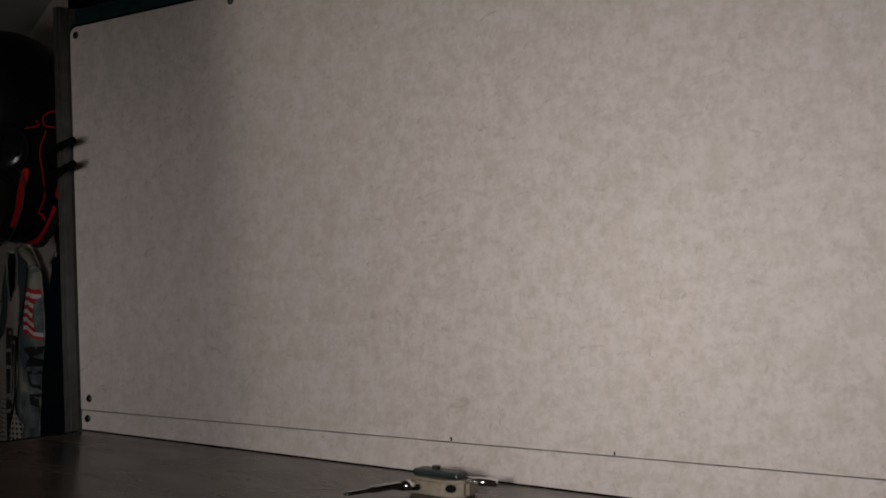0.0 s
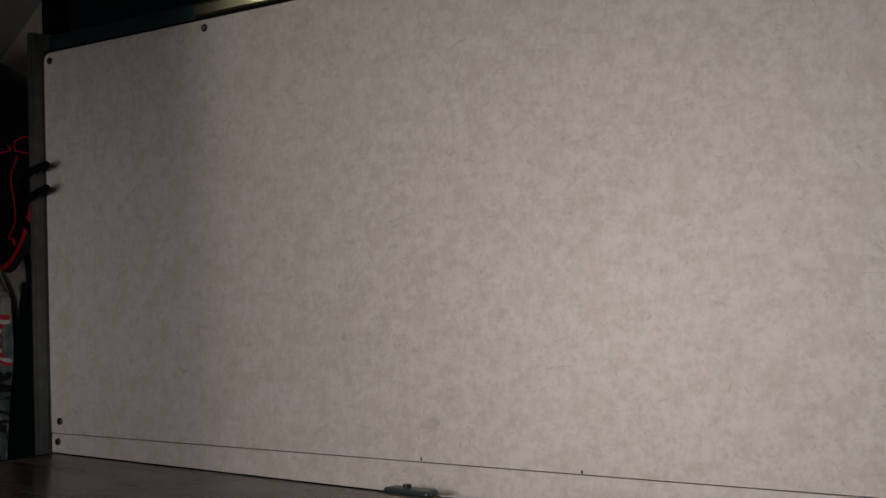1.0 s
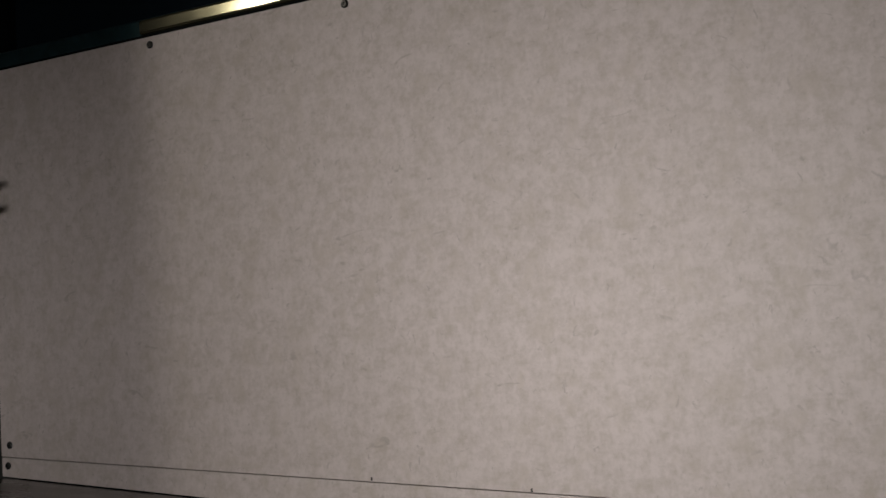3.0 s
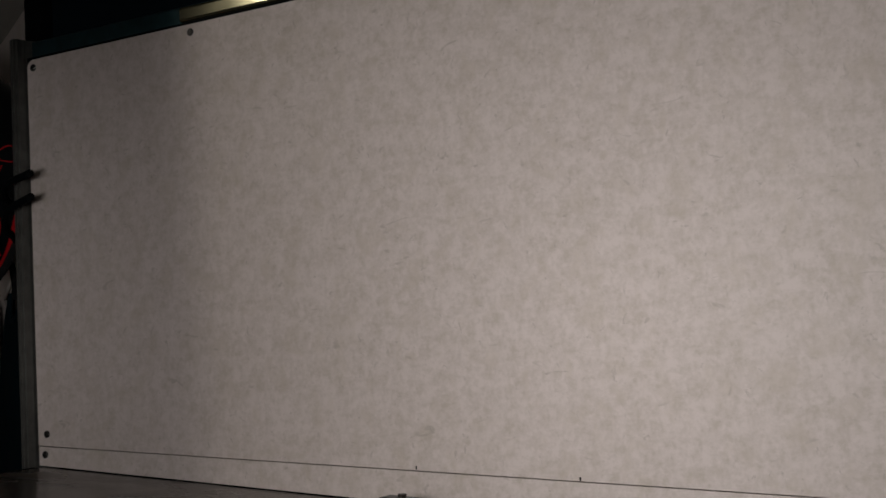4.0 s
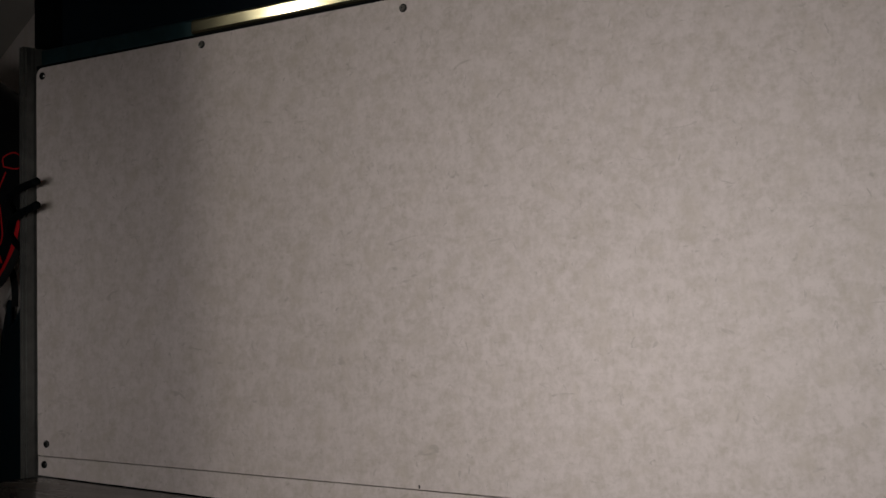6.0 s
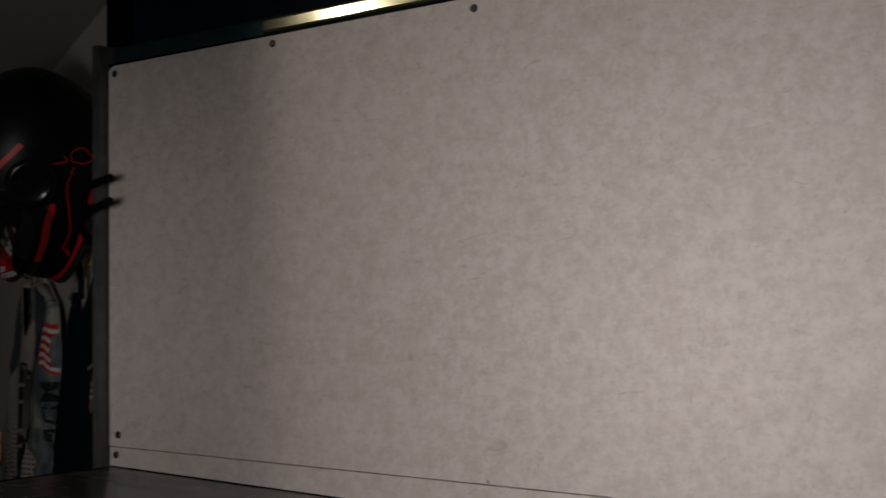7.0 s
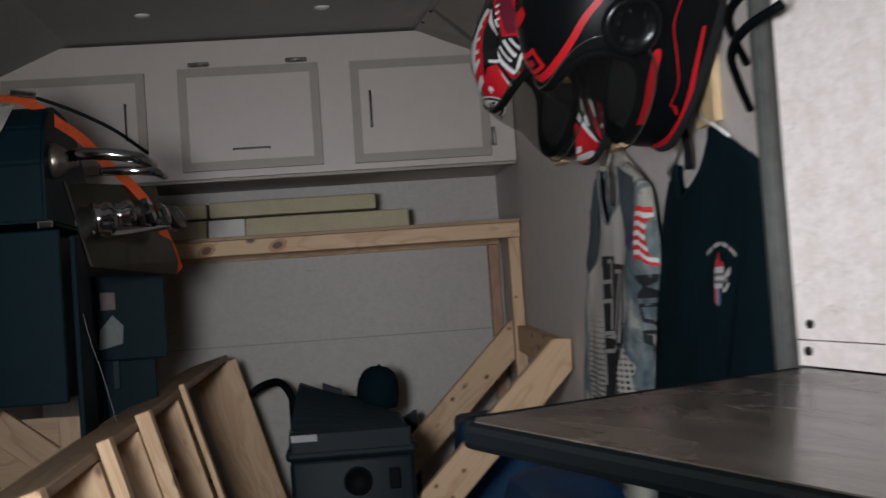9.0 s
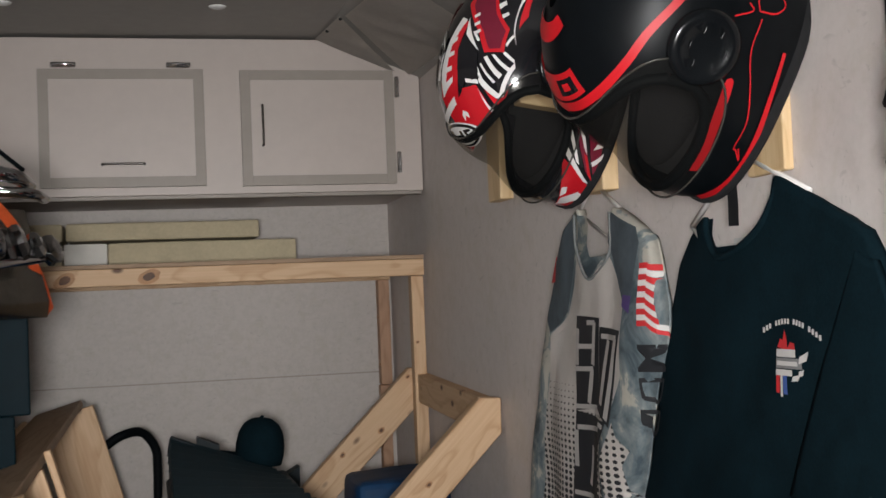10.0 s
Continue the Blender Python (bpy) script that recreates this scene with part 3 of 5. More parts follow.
for k in range(9):
    y, zl, zr = 0.05 + 0.088 * k, 0.728 + 0.0092 * k, 0.722 - 0.002 * k
    lumber("louvre", (-0.150, y, zl), (0.148 - 0.004 * k, y + 0.01, zr), 0.085, 0.010, RIBBED_LIT, unit, (0.05, -0.42, 0.90), bevel=0.003)
part("hood", prism([(-0.150, 0.712), (-0.150, 0.752), (0.13, 0.712)], 0.10, 0.80, "y"), BLACK, unit)
for x, y, z in ((-0.142, 0.80, 0.822), (-0.075, 0.82, 0.815)):
    part("fin", prism([(x, z - 0.09), (x, z), (x + 0.058, z - 0.024), (x + 0.058, z - 0.09)], y - 0.02, y + 0.03, "y"), BLACK, unit)
part("label", boxed((0.062, 0.002, 0.016), (-0.112, -0.003, 0.742), 0.0), plain("silver_label", (0.20, 0.20, 0.20), 0.4), unit, "small silver label")
part("label_backing", boxed((0.29, 0.012, 0.05), (0, 0.006, 0.728), 0.004), BLACK, unit)
port = lathe([(0.0001, 0), (0.034, 0), (0.034, 0.008), (0.028, 0.008), (0.026, -0.006), (0.0001, -0.006)], 20)
port.transform(Matrix.Translation((0.01, -0.002, 0.632)) @ pose(0, 0, 0, 90, 0, 0))
part("socket", port, RUBBER, unit, "round black socket", True)
part("switch_plate", boxed((0.026, 0.010, 0.05), (0.098, -0.003, 0.632), 0.003), RUBBER, unit)
part("hose", tube(bend([(0.0, 0.80, 0.20), (-0.12, 1.02, 0.25), (-0.178, 1.05, 0.45), (-0.178, 1.05, 0.70), (-0.182, 1.06, 0.765), (-0.215, 1.09, 0.808), (-0.26, 1.12, 0.806), (-0.31, 1.12, 0.782), (-0.37, 1.12, 0.72), (-0.40, 1.12, 0.60)], 6), 0.0130, 10), RUBBER, unit, "thick black rubber hose", True)
post = thing("upright_case", Matrix.Translation((-0.018, 4.44, 0)), "narrow black plastic case with a slanted top, behind the generator", "case")
part("body", prism([(-0.026, 0.0), (0.026, 0.0), (0.026, 0.692), (-0.026, 0.664)], -0.03, 0.03, "y"), BLACK, post)
part("grip", boxed((0.03, 0.006, 0.10), (0, -0.033, 0.60), 0.002), RUBBER, post)

cap = thing("baseball_cap", Matrix.Translation((-0.120, 4.235, 0.752)) @ Matrix.Diagonal((0.78, 0.78, 1.04, 1)) @ pose(0, 0, 0, 0, 6, -20), "dark navy fabric baseball cap perched on the generator", "cap")
CLOTH_BLACK = plain("black_cotton", (0.0040, 0.0125, 0.0175), 0.95, vary=0.3, scale=220, relief=0.3, gloss=0.06)
prof = [(0.078, -0.02), (0.083, 0.0), (0.083, 0.03), (0.076, 0.06), (0.06, 0.083), (0.035, 0.096), (0.0001, 0.10)]
part("crown", lathe(prof, 24), CLOTH_BLACK, cap, "", True)
bm = bmesh.new()
rows = []
for i in range(9):
    a = math.radians(150 + i * 60 / 8)
    rows.append([bm.verts.new(((0.08 + r * (1 - 0.35 * ((i - 4) / 4) ** 2)) * math.cos(a), (0.08 + r) * math.sin(a), 0.005 - 0.018 * ((i - 4) / 4) ** 2)) for r in (0, 0.035, 0.07)])
for r0, r1 in zip(rows, rows[1:]):
    for k in range(2):
        bm.faces.new((r0[k], r0[k + 1], r1[k + 1], r1[k]))
bmesh.ops.solidify(bm, geom=bm.faces[:], thickness=0.004)
part("brim", bm, CLOTH_BLACK, cap, "", True)
part("button", lathe([(0.0001, 0.099), (0.008, 0.099), (0.006, 0.104), (0.0001, 0.105)], 10), CLOTH_BLACK, cap, "", True)

RED_CLOTH = plain("dark_red_cloth", (0.22, 0.012, 0.02), 0.8, vary=0.2, scale=90)

# ---- blue folded tarpaulin behind the trestle ----
BLUE = plain("blue_tarpaulin", (0.008, 0.045, 0.12), 0.6, vary=0.35, scale=25, relief=0.3, gloss=0.2)
bm = boxed((0.25, 0.27, 0.69), (0, 0, 0.345), 0.02)
bmesh.ops.subdivide_edges(bm, edges=bm.edges[:], cuts=4, use_grid_fill=True)
for v in bm.verts:
    v.co += 0.008 * Vector(noise.noise_vector(v.co * 6)) * min(1.0, v.co.z * 3)
    v.co.z += 0.05 * v.co.x * (v.co.z / 0.7)
tarp = tagged(part("tarpaulin", bm, BLUE, None, "", True), "folded dark blue tarpaulin bundle on the floor", "tarpaulin")
tarp.location = (0.235, 4.145, 0.0)
bm = boxed((0.22, 0.50, 0.66), (0, 0, 0.33), 0.05)
bmesh.ops.subdivide_edges(bm, edges=bm.edges[:], cuts=4, use_grid_fill=True)
for v in bm.verts:
    v.co += 0.03 * Vector(noise.noise_vector(v.co * 7 + Vector((3, 1, 0)))) * min(1.0, v.co.z * 3)
bag = tagged(part("cloth_bag", bm, BLUE, None, "", True), "slack dark blue cloth bag standing below the worktop", "bag")
bag.location = (0.235, 2.98, 0.0)
part("piping", tube(bend([(-0.14, -0.12, 0.60), (-0.125, -0.17, 0.56), (-0.115, -0.20, 0.50), (-0.11, -0.21, 0.40)], 6), 0.010, 8), RED_CLOTH, bag, "dark red piping", True)

# ---- gas grill with strap ----
# Chrome darkened in colour to imitate reflections of darker surroundings.
DIMMED_CHROME = plain("dimmed_chrome", (0.42, 0.42, 0.43), 0.10, 1.0, vary=0.3, relief=0.0)
SHELF_STEEL = plain("brushed_stainless", (0.34, 0.33, 0.30), 0.24, 1.0, vary=0.25, scale=50, relief=0.05)
BROWN_STEEL = plain("browned_steel", (0.16, 0.135, 0.11), 0.32, 0.85, vary=0.3, scale=40)
ENAMEL = plain("black_enamel", (0.0032, 0.0112, 0.0158), 0.5, vary=0.2, relief=0.03, gloss=0.05)
grill = thing("gas_grill", Matrix.Translation((-0.77, 2.95, 0)), "black gas grill with stainless side shelf, strapped down", "grill")
part("cart_door", boxed((0.44, 0.02, 0.345), (-0.21, -0.01, 1.072), 0.004), ENAMEL, grill, "flat black cart door")
part("cart", boxed((0.40, 0.44, 0.34), (-0.22, 0.24, 1.07), 0.006), ENAMEL, grill)
for x, y in ((-0.40, 0.03), (-0.40, 0.44), (-0.02, 0.44)):
    part("leg", boxed((0.03, 0.03, 0.90), (x, y, 0.45), 0.004), ENAMEL, grill)
part("leg", boxed((0.03, 0.03, 0.69), (0.0, 0.06, 0.345), 0.004), ENAMEL, grill)
part("side_panel", boxed((0.012, 0.13, 0.55), (0.02, 0.115, 0.96), 0.003), ENAMEL, grill)
part("rear_panel", boxed((0.168, 0.014, 0.250), (0.056, 0.475, 1.0845), 0.003), ENAMEL, grill, "black sheet panel")
part("lower_panel", boxed((0.138, 0.014, 0.30), (0.041, 0.475, 0.8085), 0.003), ENAMEL, grill)
lid = prism([(-0.02, 1.26), (-0.02, 1.38), (0.005, 1.455), (0.05, 1.496), (0.12, 1.512), (0.22, 1.505), (0.32, 1.465), (0.40, 1.38), (0.44, 1.26)], -0.46, -0.012, "x")
bmesh.ops.bevel(lid, geom=lid.edges[:], offset=0.006, segments=2, affect="EDGES")
part("lid", lid, ENAMEL, grill, "black enamelled hood")
end_cap = lathe([(0.0001, 0), (0.036, 0), (0.037, 0.008), (0.030, 0.022), (0.018, 0.036), (0.015, 0.050), (0.0001, 0.052)], 24)
end_cap.transform(Matrix.Translation((-0.012, 0.06, 1.39)) @ pose(0, 0, 0, 0, 90, 0))
part("end_cap", end_cap, BROWN_STEEL, grill, "heat-browned steel hood end cap", True)
part("handle", tube(bend([(0.02, 0.05, 1.395), (0.06, 0.03, 1.397), (0.12, 0.03, 1.392), (0.165, 0.05, 1.384), (0.18, 0.12, 1.376)], 8), 0.0125, 14), DIMMED_CHROME, grill, "polished steel tube handle", True)
part("lower_handle", tube(bend([(0.085, 0.05, 1.362), (0.14, 0.045, 1.360), (0.19, 0.06, 1.356), (0.205, 0.12, 1.353)], 8), 0.009, 12), DIMMED_CHROME, grill, "polished steel tube", True)
sheet = bmesh.new()
quad = [sheet.verts.new(p) for p in ((0.012, 0.05, 1.345), (0.055, 0.05, 1.168), (0.19, 0.36, 1.180), (0.15, 0.36, 1.355))]
sheet.faces.new(quad)
bmesh.ops.solidify(sheet, geom=sheet.faces[:], thickness=0.004)
part("side_shelf", sheet, SHELF_STEEL, grill, "folded-down stainless side shelf")
part("shelf_edge", tube([(0.012, 0.047, 1.345), (0.055, 0.047, 1.168)], 0.004, 8), CHROME, grill, "bright folded steel edge")
lip = bmesh.new()
quad = [lip.verts.new(p) for p in ((0.055, 0.048, 1.168), (0.19, 0.36, 1.180), (0.185, 0.37, 1.150), (0.048, 0.06, 1.148))]
lip.faces.new(quad)
bmesh.ops.solidify(lip, geom=lip.faces[:], thickness=0.003)
part("shelf_lip", lip, SHELF_STEEL, grill)
for k, (x, y, z, r, n) in enumerate([(0.075, 0.09, 1.268, 0.036, 0.055), (0.110, 0.15, 1.280, 0.030, 0.05), (0.145, 0.21, 1.282, 0.034, 0.045), (0.172, 0.26, 1.278, 0.027, 0.04), (0.198, 0.30, 1.274, 0.030, 0.03)]):
    b2 = lathe([(0.0001, -n / 2), (r * 0.6, -n / 2), (r, -n * 0.32), (r * 0.86, -n * 0.1), (r, n * 0.12), (r * 0.95, n * 0.36), (r * 0.5, n / 2), (0.0001, n / 2)], 8 if k > 1 else 18)
    b2.transform(Matrix.Translation((x, y, z)) @ pose(0, 0, 0, 12 * k, 84 - 7 * k, 30))
    part("valve", b2, DIMMED_CHROME, grill, "shiny chrome valve fitting", k < 2)
part("valve_pipe", tube(bend([(0.055, 0.075, 1.245), (0.09, 0.12, 1.240), (0.14, 0.20, 1.25), (0.19, 0.29, 1.262)], 6), 0.011, 10), CHROME, grill, "chrome gas pipe", True)
part("clip", boxed((0.03, 0.012, 0.016), (-0.015, -0.02, 1.255), 0.004), CHROME, grill)
part("chain", tube(bend([(0.034, 0.05, 1.073), (0.047, 0.05, 1.01), (0.064, 0.05, 0.952), (0.093, 0.05, 0.827)], 10), 0.0009, 6), plain("dull_chain_steel", (0.06, 0.06, 0.06), 0.55, 0.3), grill, "thin steel chain")
tagm = plain("grey_card", (0.10, 0.105, 0.10), 0.6, vary=0.3, scale=60)
part("tag", boxed((0.035, 0.004, 0.042), (0.007, 0.466, 1.100), 0.0015), plain("rusty_card", (0.075, 0.05, 0.045), 0.6, vary=0.3, scale=60), grill, "small brownish tag")
part("tag", prism([(-0.022, 0.985), (0.036, 0.998), (0.040, 1.040), (0.016, 1.066), (-0.014, 1.034)], 0.464, 0.4682, "y"), tagm, grill, "crumpled grey tag")
part("latch", boxed((0.018, 0.008, 0.07), (0.018, 0.464, 0.925), 0.003), BLACK, grill, "narrow black latch")

STRAP = plain("orange_webbing", (0.75, 0.13, 0.03), 0.75, vary=0.2, scale=250, relief=0.3)


def ribbon(points, width, side, thick=0.0025):
    bm = bmesh.new()
    rows = []
    for p in bend(points, 6):
        off = Vector(side).normalized() * width / 2
        rows.append([bm.verts.new(p - off), bm.verts.new(p + off)])
    for a, b in zip(rows, rows[1:]):
        bm.faces.new((a[0], a[1], b[1], b[0]))
    bmesh.ops.solidify(bm, geom=bm.faces[:], thickness=thick)
    return bm


strap = thing("ratchet_strap", Matrix(), "bright orange ratchet strap stretched over the grill", "strap")
part("webbing", ribbon([(-1.15, 3.00, 1.526), (-0.92, 3.0, 1.524), (-0.83, 3.01, 1.516), (-0.775, 3.06, 1.475), (-0.74, 3.11, 1.447), (-0.702, 3.155, 1.399), (-0.664, 3.20, 1.36), (-0.630, 3.235, 1.313), (-0.610, 3.27, 1.263), (-0.594, 3.31, 1.215), (-0.582, 3.35, 1.16)], 0.026, (0.45, 0.6, 0.66)), STRAP, strap)
part("buckle", boxed((0.055, 0.03, 0.014), (-0.825, 2.985, 1.526), 0.004, pose(0, 0, 0, 0, 10, 0)), CHROME, strap, "steel buckle")
part("cord", tube(bend([(-0.81, 2.985, 1.522), (-0.735, 3.01, 1.492), (-0.66, 3.04, 1.452), (-0.60, 3.09, 1.405)], 8), 0.004, 8), RUBBER, strap, "thin black cord", True)
tagged(part("strap_tag", ribbon([(-0.862, 2.985, 1.505), (-0.872, 2.925, 1.45), (-0.90, 2.922, 1.40)], 0.035, (1, 0, 0.1)), plain("white_webbing", (0.6, 0.57, 0.52), 0.8)), "white cloth label hanging over the grill hood", "label")

# The crate's brown includes the shade it stands in below the cart.
crate = thing("crate", Matrix.Translation((-0.99, 3.18, 0)), "rough brown plywood crate under the grill cart, shade in its colour", "crate")
for x in (-0.16, -0.02, 0.18):
    lumber("upright", (x, 0, 0), (x, 0, 0.855), 0.055, 0.02, PLY_EDGE, crate, (0, 1, 0))
lumber("brace", (0.01, 0.022, 0.85), (0.20, 0.022, 0.70), 0.02, 0.07, PLY_EDGE, crate)
lumber("brace", (-0.20, 0.022, 0.70), (-0.05, 0.022, 0.58), 0.02, 0.07, PLY_EDGE, crate)
lumber("crosspiece", (-0.2, -0.02, 0.50), (0.2, -0.02, 0.50), 0.02, 0.07, PLY_EDGE, crate)
lumber("crosspiece", (-0.2, -0.02, 0.70), (0.2, -0.02, 0.70), 0.02, 0.03, PLY_EDGE, crate)
part("back_board", boxed((0.42, 0.012, 0.85), (0, 0.045, 0.427), 0.002), PLY_EDGE, crate)

# ---- red tool chest below the worktop ----
RED = plain("red_enamel", (0.55, 0.02, 0.015), 0.35, vary=0.12, relief=0.05)
chest = thing("tool_chest", Matrix.Translation(P0) @ Matrix((PD, -PN, Vector((0, 0, 1)))).transposed().to_4x4() @ Matrix.Translation((0.515, -0.255, 0)), "red steel tool chest standing under the worktop", "tool chest")
part("body", prism([(-0.30, 0.02), (0.30, 0.02), (0.30, 0.862), (-0.30, 0.908)], -0.145, 0.145, "y"), RED, chest)
for k in range(4):
    part("drawer", boxed((0.56, 0.014, 0.16), (0, -0.151, 0.13 + 0.185 * k), 0.004), RED, chest)
    part("handle", boxed((0.30, 0.014, 0.012), (0, -0.164, 0.19 + 0.185 * k), 0.004), CHROME, chest, "chrome drawer pull")
for sx in (-1, 1):
    part("foot", boxed((0.05, 0.24, 0.022), (sx * 0.24, 0, 0.011), 0.003), RUBBER, chest)
structure("worktop_leg", panel_box(0.178, 0.204, 0.372, 0.398, 0.0, 0.924, 0.003), ALU, "grey square metal leg under the worktop", "leg")

# ---- latch lying on the worktop ----
BRASSY = plain("worn_zinc", (0.30, 0.255, 0.20), 0.42, 0.35, vary=0.35, scale=90)
latch = thing("lever_latch", SLOPE @ Matrix.Translation((0.645, -0.098, 0.0005)) @ Matrix.Diagonal((0.82, 0.82, 0.60, 1)), "worn nickel-plated lever latch lying on the worktop", "latch")
bm = prism([(-0.045, 0.02), (-0.04, -0.024), (0.02, -0.03), (0.045, -0.012), (0.045, 0.024), (0.0, 0.03)], 0.0, 0.030)
bmesh.ops.bevel(bm, geom=bm.edges[:], offset=0.005, segments=2, affect="EDGES")
part("body", bm, BRASSY, latch)
part("cover", boxed((0.07, 0.03, 0.012), (-0.005, 0.002, 0.036), 0.004), plain("teal_worn_steel", (0.035, 0.05, 0.052), 0.35, 0.5, vary=0.4, scale=80), latch, "dark worn cover plate")
part("lever", tube(bend([(-0.02, -0.02, 0.014), (-0.045, -0.05, 0.016), (-0.065, -0.08, 0.011), (-0.085, -0.105, 0.006)], 6), [0.008] * 6 + [0.0065] * 6 + [0.004] * 6 + [0.0015], 10), DIMMED_CHROME, latch, "pointed chrome lever", True)
part("pin", tube([(0.03, 0.012, 0.024), (0.07, 0.022, 0.026)], 0.008, 12), CHROME, latch, "chrome pin", True)
part("knob", tube([(-0.03, -0.028, 0.016), (-0.034, -0.045, 0.018)], 0.010, 12), CHROME, latch, "", True)
part("stud", tube([(-0.012, 0.004, 0.040), (-0.012, 0.004, 0.048)], 0.006, 10), HANDLE, latch)
part("hole_bush", tube([(0.026, -0.022, 0.018), (0.030, -0.031, 0.018)], 0.0065, 12), RUBBER, latch)

# ---- black double hook on the jamb ----
hook = thing("double_hook", Matrix(), "black rubber-coated double hook clamped over the jamb", "hook")
for z, fall in ((1.370, 1.0), (1.337, 1.55)):
    part("arm", tube(bend([(0.2555, 1.664, z - 0.001), (0.236, 1.722, z - 0.008 * fall), (0.240, 1.785, z - 0.018 * fall), (0.272, 1.860, z - 0.030 * fall), (0.308, 1.930, z - 0.045 * fall)], 6), 0.0054, 10), RUBBER, hook, "", True)

# ---- helmets on brackets ----


def bracket(y, z0, z1, arm, label, thick=0.03):
    ob = thing("bracket", Matrix.Translation((NOOK_E, y, 0)), label, "bracket", "helmet brackets on the wall")
    lumber("plate", (-thick / 2 - 0.0005, 0, z0), (-thick / 2 - 0.0005, 0, z1), 0.095, thick, PINE_PALE, ob, (1, 0, 0))
    if arm:
        lumber("arm", (-thick, arm[0], arm[1]), (-thick - arm[2], arm[0], arm[1] + 0.02), 0.036, 0.07, PINE_PALE, ob)
    return ob


bracket(2.265, 1.292, 1.56, (0.0, 1.46, 0.12), "pale pine wall bracket carrying the black helmet", 0.014)
bracket(2.83, 1.323, 1.58, (0.01, 1.49, 0.12), "pale pine wall bracket carrying the patterned helmet")
bracket(3.43, 1.362, 1.60, None, "empty pale pine wall bracket")


def shell_point(a, z, off=0.0):
    """A point of a full-face helmet's skin: a is the angle from straight ahead, z the height."""
    if z >= 0:
        k = max(0.0, 1 - (z / 0.138) ** 2) ** 0.5
        w, f, b = 0.126 * k, 0.150 * k, 0.182 * k
    else:
        q = -z / 0.135
        w, f, b = 0.126 - 0.020 * q ** 2, 0.150 + 0.042 * math.sin(min(1.0, q * 1.25) * math.pi / 1.6), 0.182 - 0.050 * q ** 2
    c, s = math.cos(a), math.sin(a)
    ly = f if c >= 0 else b
    e = 2.25
    r = (abs(s / w) ** e + abs(c / ly) ** e) ** (-1 / e) if min(w, ly) > 1e-6 else 0.0
    p = Vector((r * s, r * c, z))
    n = Vector((p.x / 0.016, p.y / 0.024, max(z, -0.02) / 0.019))
    return p + n.normalized() * off if off and n.length > 1e-6 else p


def skin(a0, a1, z0, z1, off, na, nz, keep=lambda a, z: True):
    bm = bmesh.new()
    grid = [[bm.verts.new(shell_point(a0 + (a1 - a0) * i / na, z0 + (z1 - z0) * j / nz, off)) for i in range(na + 1)] for j in range(nz + 1)]
    for j in range(nz):
        for i in range(na):
            if keep(a0 + (a1 - a0) * (i + 0.5) / na, z0 + (z1 - z0) * (j + 0.5) / nz):
                bm.faces.new((grid[j][i], grid[j][i + 1], grid[j + 1][i + 1], grid[j + 1][i]))
    bmesh.ops.remove_doubles(bm, verts=bm.verts[:], dist=1e-5)
    for v in [v for v in bm.verts if not v.link_faces]:
        bm.verts.remove(v)
    return bm


def stripe(path, width, off=0.0016, steps=10):
    """A painted band on the skin along (angle in degrees, height) points."""
    bm = bmesh.new()
    pts = bend([(math.radians(a) * 0.13, z, 0) for a, z in path], steps)
    rows = []
    for k, p in enumerate(pts):
        d = (pts[min(k + 1, len(pts) - 1)] - pts[max(0, k - 1)]).normalized()
        n = Vector((-d.y, d.x, 0))
        w = width(k / (len(pts) - 1)) if callable(width) else width
        rows.append([bm.verts.new(shell_point((q.x) / 0.13, q.y, off)) for q in (p - n * w / 2, p, p + n * w / 2)])
    for r0, r1 in zip(rows, rows[1:]):
        for i in range(2):
            bm.faces.new((r0[i], r0[i + 1], r1[i + 1], r1[i]))
    return bm


def port_height(a):
    """Lower and upper edge of the eye port at an angle."""
    k = max(0.0, 1 - (a / math.radians(72)) ** 4)
    return -0.006 - 0.052 * k ** 0.5, 0.010 + 0.058 * k ** 0.5


def in_port(a, z):
    a = (a + math.pi) % (2 * math.pi) - math.pi
    lo, hi = port_height(a)
    return abs(a) < math.radians(72) and lo < z < hi


def port_rim(off, radius):
    up = [(a, port_height(a)[1]) for a in (math.radians(-71.5 + 143 * i / 30) for i in range(31))]
    lo = [(a, port_height(a)[0]) for a in (math.radians(71.5 - 143 * i / 30) for i in range(31))]
    pts = [shell_point(a, z, off) for a, z in up + lo]
    return tube(pts + pts[:1], radius, 8, False)


def visor_glass(name, tint, density):
    m, n, l, b = mat(name)
    b.inputs["Base Color"].default_value = (*(c * 0.06 for c in tint), 1)
    b.inputs["Roughness"].default_value = 0.04
    b.inputs["IOR"].default_value = 1.45
    mixer = n.new("ShaderNodeMixShader")
    clear = n.new("ShaderNodeBsdfTransparent")
    clear.inputs[0].default_value = (*tint, 1)
    mixer.inputs[0].default_value = density
    l.new(clear.outputs[0], mixer.inputs[1])
    l.new(b.outputs[0], mixer.inputs[2])
    l.new(mixer.outputs[0], n["Material Output"].inputs[0])
    return m


LINER = plain("black_liner_cloth", (0.005, 0.005, 0.006), 0.95, vary=0.3, scale=150, relief=0.4)
MATTE = plain("matte_black_shell", (0.0035, 0.0045, 0.0055), 0.38, vary=0.25, scale=80, relief=0.02, gloss=0.13)
GLOSS_BLACK = plain("gloss_black_shell", (0.010, 0.010, 0.012), 0.12, vary=0.2, relief=0, coat=0.5)
RED_PAINT = plain("red_gloss_paint", (0.52, 0.012, 0.020), 0.2, vary=0.1, relief=0, coat=0.4)
WHITE_PAINT = plain("white_gloss_paint", (0.72, 0.70, 0.68), 0.2, vary=0.08, relief=0, coat=0.4)
